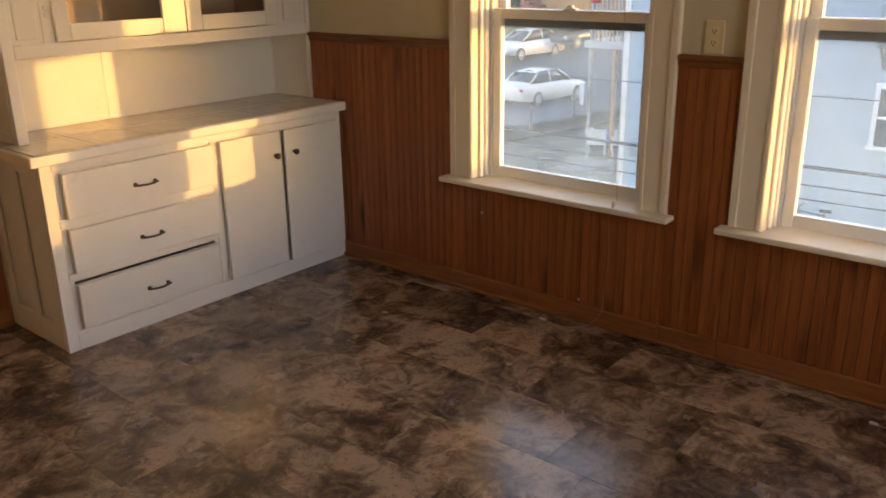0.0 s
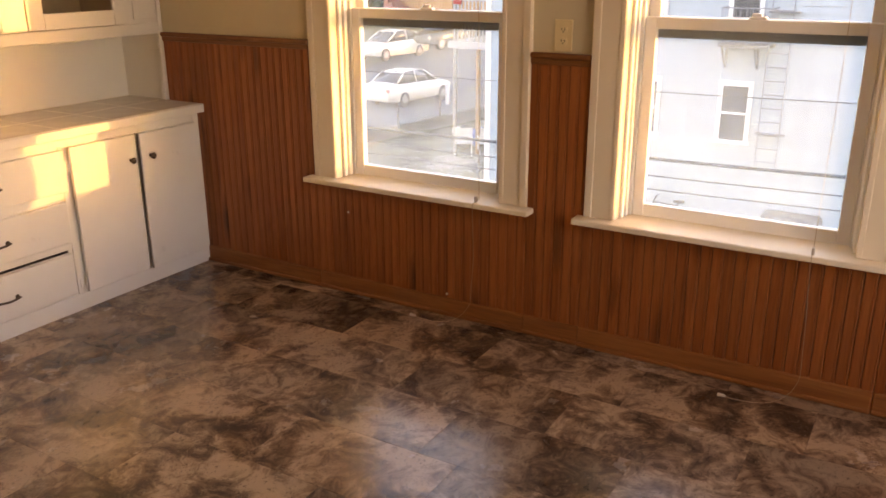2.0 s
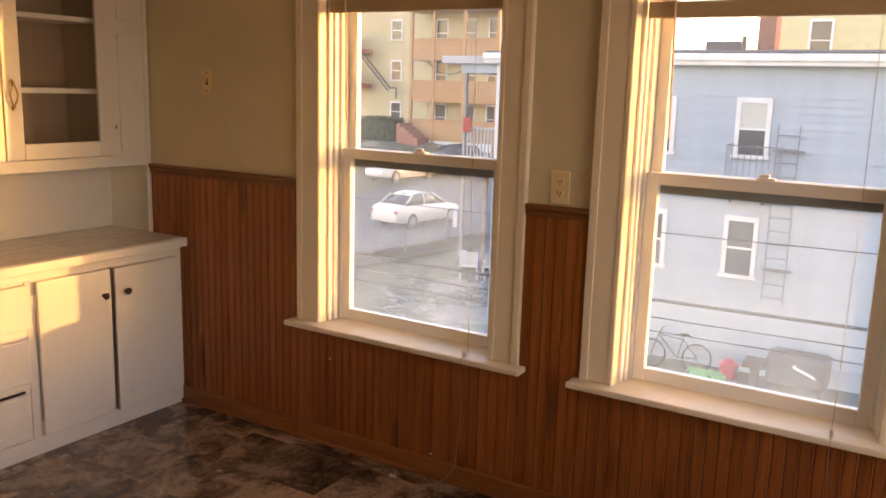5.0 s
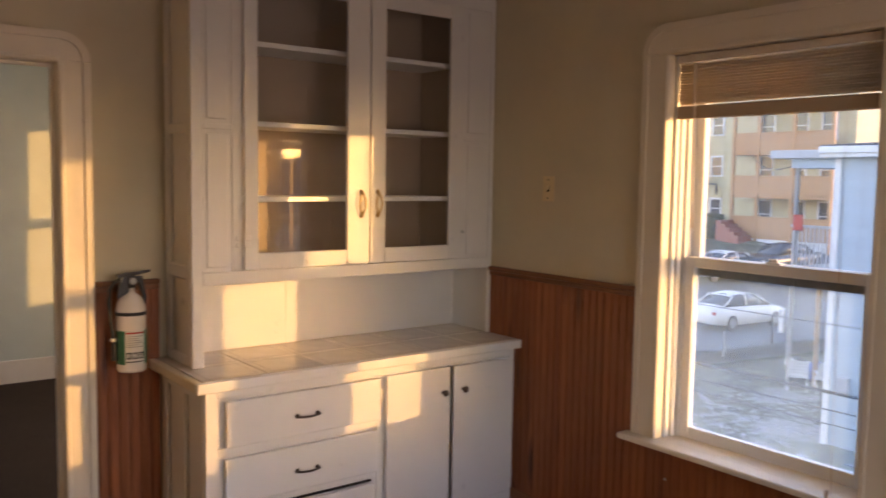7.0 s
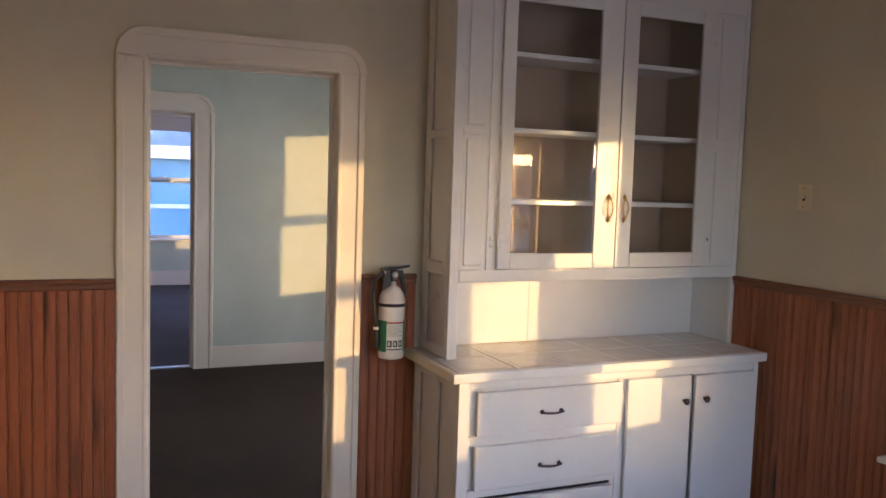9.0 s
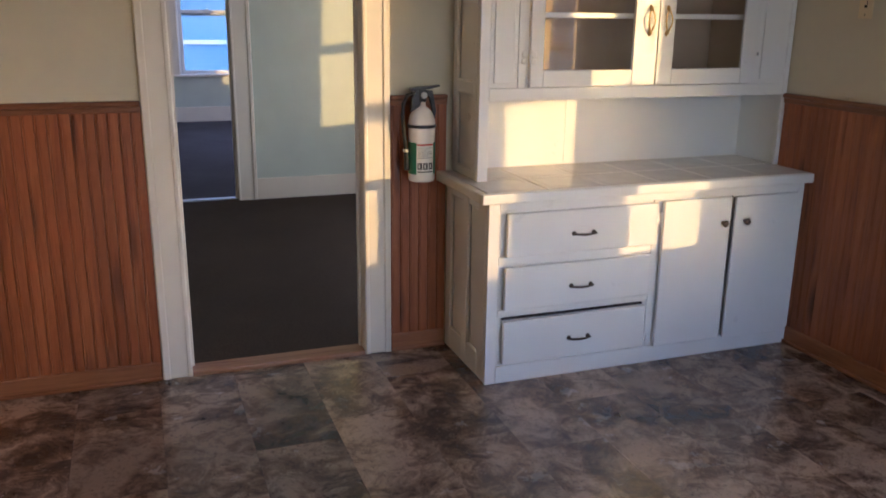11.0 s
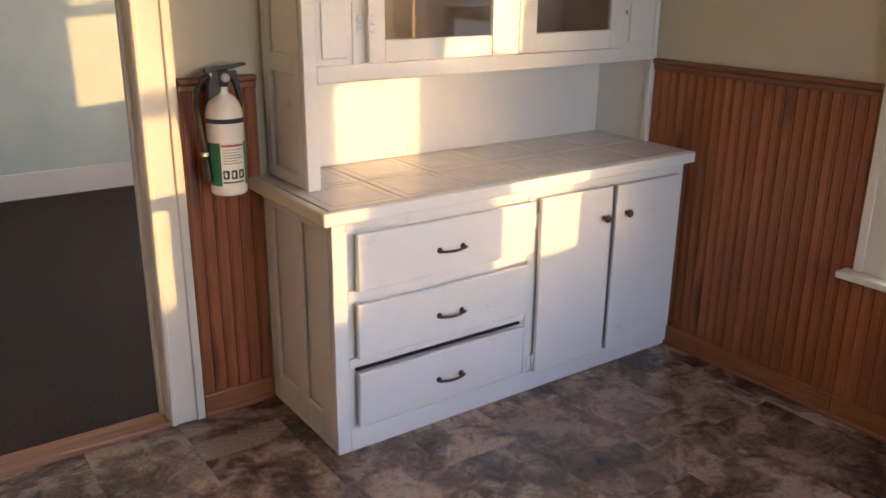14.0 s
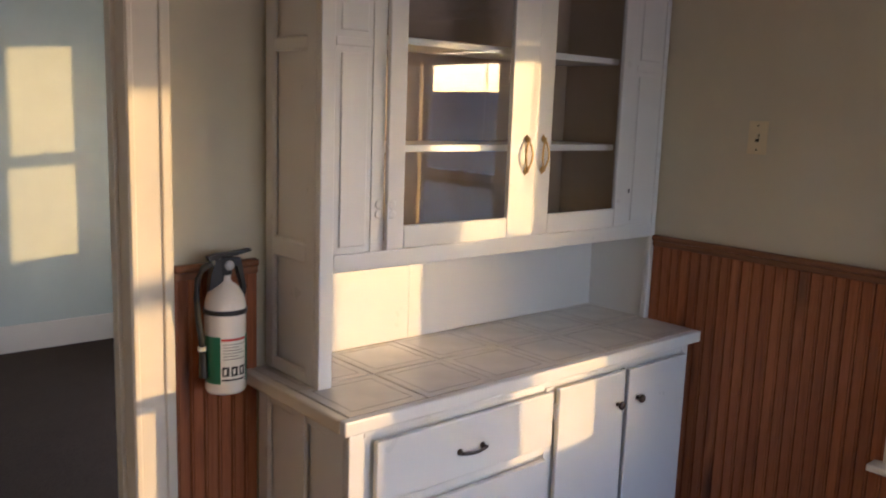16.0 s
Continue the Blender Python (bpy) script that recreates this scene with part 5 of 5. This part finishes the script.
def garden_chair(x, y, yaw):
    th = new("garden_chair")
    tagged(th, "white tubular folding garden chair in the yard", "chair", "garden chairs")
    th.matrix_basis = Matrix.Translation((x, y, GZ)) @ Matrix.Rotation(yaw, 4, "Z")

    def p(nm, bm, mat=WHITE_OUT):
        o = new(nm, mesh_of(nm, bm, mat))
        o.parent = th
    for sx in (-0.28, 0.28):
        p("leg", tube(bmesh.new(), (sx, -0.28, 0), (sx, 0.2, 0.62), 0.018, 6))
        p("leg", tube(bmesh.new(), (sx, 0.28, 0), (sx, -0.25, 0.62), 0.018, 6))
        p("armrest", bx(sx - 0.03, sx + 0.03, -0.3, 0.28, 0.61, 0.64, bevel=0.008))
        p("back_post", tube(bmesh.new(), (sx, 0.22, 0.42), (sx, 0.42, 1.0), 0.018, 6))
    for k in range(5):
        p("seat_strap", bx(-0.28, 0.28, -0.26 + 0.1 * k, -0.18 + 0.1 * k, 0.42, 0.43))
        f = k / 4
        p("back_strap", bx(-0.28, 0.28, 0.255 + 0.13 * f, 0.265 + 0.13 * f, 0.5 + 0.4 * f, 0.58 + 0.4 * f))


def yard_post(name, x, y, h, rad, mat, label):
    th = thing(name, (x, y, GZ), label, "post", "yard posts")
    part("shaft", tube(bmesh.new(), (x, y, GZ), (x, y, GZ + h), rad, 10), mat, th)
    part("cap", lathe(bmesh.new(), [(rad * 1.15, 0), (rad * 1.15, 0.03), (rad * 0.6, 0.06)], 10, Matrix.Translation((x, y, GZ + h))), mat, th)


yard_post("bollard", 30.3, 15.9, 0.95, 0.09, WHITE_OUT, "white painted post beside the street")
yard_post("fence_post", 27.0, 14.3, 1.05, 0.045, IRON_OUT, "dark metal fence post at the yard edge")
yard_post("fence_post", 28.6, 14.6, 0.95, 0.04, IRON_OUT, "dark metal fence post at the yard edge")
yard_post("fence_post", 23.4, 14.0, 1.0, 0.035, IRON_OUT, "dark metal fence post at the yard edge")
# made-up lumps stand in for an unidentified dark object behind the chairs
hp = thing("standin_heap", (22.7, 10.7, GZ), "dark lumps in place of an unidentified object behind the chairs", "heap")
for nm, mat, spots in (("dark_bag", RUBBER, ((0, 0, 0.35, 0.42), (0.3, -0.3, 0.3, 0.36))), ("blue_cloth", plain("blue_cloth", (0.08, 0.12, 0.30), 0.8, 0, 0.3), ((-0.1, -0.55, 0.45, 0.30),)), ("pale_bag", WHITE_OUT, ((-0.35, 0.15, 0.6, 0.16),))):
    for dx, dy, dz, rad in spots:
        bm = bmesh.new()
        bmesh.ops.create_icosphere(bm, subdivisions=3, radius=rad)
        for v in bm.verts:
            v.co *= 1 + 0.35 * noise.noise(v.co * 4 + Vector((dx * 9, dy * 7, 2)))
        bmesh.ops.translate(bm, vec=(22.7 + dx, 10.7 + dy, GZ + dz), verts=bm.verts)
        part(nm, bm, mat, hp, smooth=True)
garden_chair(21.55, 10.12, 2.1)
garden_chair(21.95, 9.45, 2.3)


def bicycle(x, y, yaw):
    th = new("bicycle")
    tagged(th, "dark bicycle leaning by the grey house", "bicycle")
    th.matrix_basis = Matrix.Translation((x, y, GZ)) @ Matrix.Rotation(yaw, 4, "Z") @ Matrix.Rotation(0.12, 4, "X")

    def p(nm, bm, mat=IRON_OUT):
        o = new(nm, mesh_of(nm, bm, mat))
        o.parent = th
    for wx in (-0.52, 0.52):
        p("wheel", pipe(bmesh.new(), arc(24, lambda f: (wx + 0.32 * math.cos(f * 2 * math.pi), 0, 0.34 + 0.32 * math.sin(f * 2 * math.pi))), 0.022, 6), RUBBER)
        bm = bmesh.new()
        for k in range(8):
            a = k * math.pi / 4
            tube(bm, (wx, 0, 0.34), (wx + 0.31 * math.cos(a), 0, 0.34 + 0.31 * math.sin(a)), 0.004, 4)
        p("spokes", bm)
    bm = bmesh.new()
    for a, b in (((-0.52, 0.34), (-0.08, 0.30)), ((-0.08, 0.30), (0.36, 0.78)), ((-0.2, 0.82), (-0.08, 0.30)), ((-0.52, 0.34), (-0.18, 0.74)), ((-0.18, 0.74), (0.34, 0.80)), ((0.34, 0.9), (0.52, 0.34))):
        tube(bm, (a[0], 0, a[1]), (b[0], 0, b[1]), 0.018, 6)
    p("frame", bm, IRON_OUT)
    p("saddle", bx(-0.34, -0.08, -0.07, 0.07, 0.82, 0.88, bevel=0.02), RUBBER)
    p("handlebar", pipe(bmesh.new(), [(0.28, -0.26, 0.95), (0.34, -0.1, 0.93), (0.34, 0.1, 0.93), (0.28, 0.26, 0.95)], 0.014, 6))


bicycle(16.2, 1.5, 1.75)
gr = thing("covered_grill", (16.1, -1.2, GZ), "dark covered barbecue grill by the house", "grill")
bm = bx(15.75, 16.45, -1.85, -0.6, GZ + 0.25, GZ + 0.95, bevel=0.12, seg=3)
part("cover", bm, plain("grill_cover", (0.06, 0.06, 0.065), 0.7, 0, 0.3), gr)
for yy in (-1.7, -0.75):
    part("leg", tube(bmesh.new(), (16.1, yy, GZ), (16.1, yy, GZ + 0.3), 0.04, 6), IRON_OUT, gr)
part("handle", pipe(bmesh.new(), [(15.72, -1.6, GZ + 0.55), (15.62, -1.6, GZ + 0.6), (15.62, -1.2, GZ + 0.75), (15.72, -1.2, GZ + 0.75)], 0.03, 6), WHITE_OUT, gr)
part("side_table", bx(15.8, 16.4, -0.58, -0.1, GZ + 0.5, GZ + 0.62, bevel=0.02), plain("box_brown", (0.10, 0.07, 0.05), 0.8), gr)
part("side_leg", bx(16.0, 16.2, -0.42, -0.25, GZ, GZ + 0.5), plain("box_brown_leg", (0.10, 0.07, 0.05), 0.8), gr)
bk = thing("red_tub", (16.4, 0.28, GZ), "red plastic tub with a lid", "tub")
part("tub", lathe(bmesh.new(), [(0.17, 0), (0.21, 0.30), (0.22, 0.32)], 16, Matrix.Translation((16.4, 0.28, GZ))), plain("red_plastic", (0.55, 0.03, 0.03), 0.35), bk)
part("lid", lathe(bmesh.new(), [(0.23, 0.32), (0.23, 0.35), (0.12, 0.42), (0.05, 0.46)], 16, Matrix.Translation((16.4, 0.28, GZ))), plain("red_plastic_lid", (0.55, 0.03, 0.03), 0.35), bk)
bm = bmesh.new()
for k in range(6):
    bmesh.ops.create_icosphere(bm, subdivisions=1, radius=1.0, matrix=Matrix.Translation((16.1 + random.uniform(-0.2, 0.2), 0.72 + random.uniform(-0.3, 0.3), GZ + 0.05)) @ Matrix.Diagonal((0.22, 0.25, 0.09, 1)))
solid("green_sheet", bm, plain("green_tarp", (0.05, 0.35, 0.10), 0.5), "crumpled bright green plastic sheet on ground", "tarp", "")
# bundled and single lines strung past the windows: height at the middle, radius
for z, rad in ((-0.12, 0.016), (-0.27, 0.0065), (-0.39, 0.006), (0.45, 0.0045)):
    pts = arc(24, lambda f: (4.0 + 0.3 * (f - 0.5), 12 - 26 * f, z + 0.012 * (12 - 26 * f + 0.2) ** 2 / 4))
    solid("overhead_cable", pipe(bmesh.new(), pts, rad, 6), RUBBER, "black overhead utility cable", "cable", "")
solid("overhead_cable", pipe(bmesh.new(), arc(16, lambda f: (21.3 + 24.7 * f, 10.3 + 17.7 * f, 2.2 + 1.6 * f - 2.4 * f * (1 - f))), 0.02, 6), RUBBER, "black overhead utility cable", "cable", "")
# ---- boards and floor tiles ----
def wainscot(name, along, fixed, runs, label):
    """Beadboard: single boards with rounded edges, a cap rail and a baseboard. runs: (a0, a1, top)."""
    mid = (runs[0][0] + runs[-1][1]) / 2
    th = thing(name, (0, mid, 0) if along == "y" else (mid, 0, 0), label, "wainscot", kind="structure")
    cap, base = (RAIL, SKIRT) if along == "y" else (RAILX, SKIRTX)

    def b(bm, a0, a1, d0, d1, z0, z1, bev=0.0):
        return box(bm, -d1, -d0, a0, a1, z0, z1, bev) if along == "y" else box(bm, a0, a1, -d1, -d0, z0, z1, bev)
    pitch = 0.0425
    shared = {}
    for a0, a1, top in runs:
        n = max(1, round((a1 - a0) / pitch))
        w = (a1 - a0) / n
        for i in range(n):
            key = (round(w, 4), top)
            if key not in shared:
                bm = bmesh.new()
                # face with a bead on one edge
                prof = [(0.0, 0.0), (0.0, 0.0050), (0.0019, 0.0050), (0.0027, 0.0095), (0.0058, 0.0112), (0.0082, 0.0112), (0.0094, 0.0098), (0.0100, 0.0090), (0.0108, 0.0098), (0.0116, 0.0115), (w - 0.0016, 0.0115), (w - 0.0004, 0.0090), (w - 0.0004, 0.0)]
                f = (lambda u, v, d: Vector((-v, u, d))) if along == "y" else (lambda u, v, d: Vector((u, -v, d)))
                slab(bm, prof, f, 0.07, top)
                shared[key] = mesh_of("board", bm, BEAD)
            o = new("board", shared[key])
            o.parent = th
            o.matrix_parent_inverse = th.matrix_basis.inverted()
            o.location = (0, a0 + i * w, 0) if along == "y" else (a0 + i * w, 0, 0)
        if top > 1:
            bm = bmesh.new()
            b(bm, a0, a1, 0.0, 0.030, top, top + 0.022, 0.007)
            b(bm, a0, a1, 0.010, 0.020, top - 0.022, top, 0.004)
            part("cap_rail", bm, cap, th)
        bm = bmesh.new()
        b(bm, a0, a1, 0.0, 0.018, 0.0, 0.082, 0.006)
        b(bm, a0, a1, 0.018, 0.030, 0.0, 0.018, 0.006)
        part("baseboard", bm, base, th)
    return th


wainscot("wainscot_east", "y", 0, [(ROOM_Y, W2[0] - 0.126, 1.150), (W2[0] - 0.126, W2[1] + 0.126, 0.5305), (W2[1] + 0.126, W1[0] - 0.126, 1.150), (W1[0] - 0.126, W1[1] + 0.126, 0.5305), (W1[1] + 0.126, -0.312, 1.150)], "red-brown beadboard wainscot with cap rail")
wainscot("wainscot_north", "x", 0, [(ROOM_X, DOOR[0] - 0.122, 1.150), (DOOR[1] + 0.122, -1.586, 1.150)], "red-brown beadboard wainscot with cap rail")


def floor_tiles():
    """Vinyl tiles laid in staggered rows, each with a chamfered edge."""
    lx, ly = 0.308, 0.615
    me = mesh_of("tile", bx(0.0003, lx - 0.0003, 0.0003, ly - 0.0003, -0.003, 0.0, bevel=0.0005, seg=1), TILE)
    x, j = -0.102, 0
    while x + lx > ROOM_X:
        y = 0.0 - (0.135, 0.445, 0.29, 0.60)[j % 4]
        while y + ly > ROOM_Y:
            t = new("tile", me)
            t.parent = floor
            x0, x1, y0, y1 = max(x, ROOM_X - 0.08), min(x + lx, 0.08), max(y, ROOM_Y - 0.08), min(y + ly, 0.05)
            t.location = (x0, y0, 0.0)
            t.scale = ((x1 - x0) / lx, (y1 - y0) / ly, 1.0)
            y -= ly
        x -= lx
        j += 1


floor_tiles()
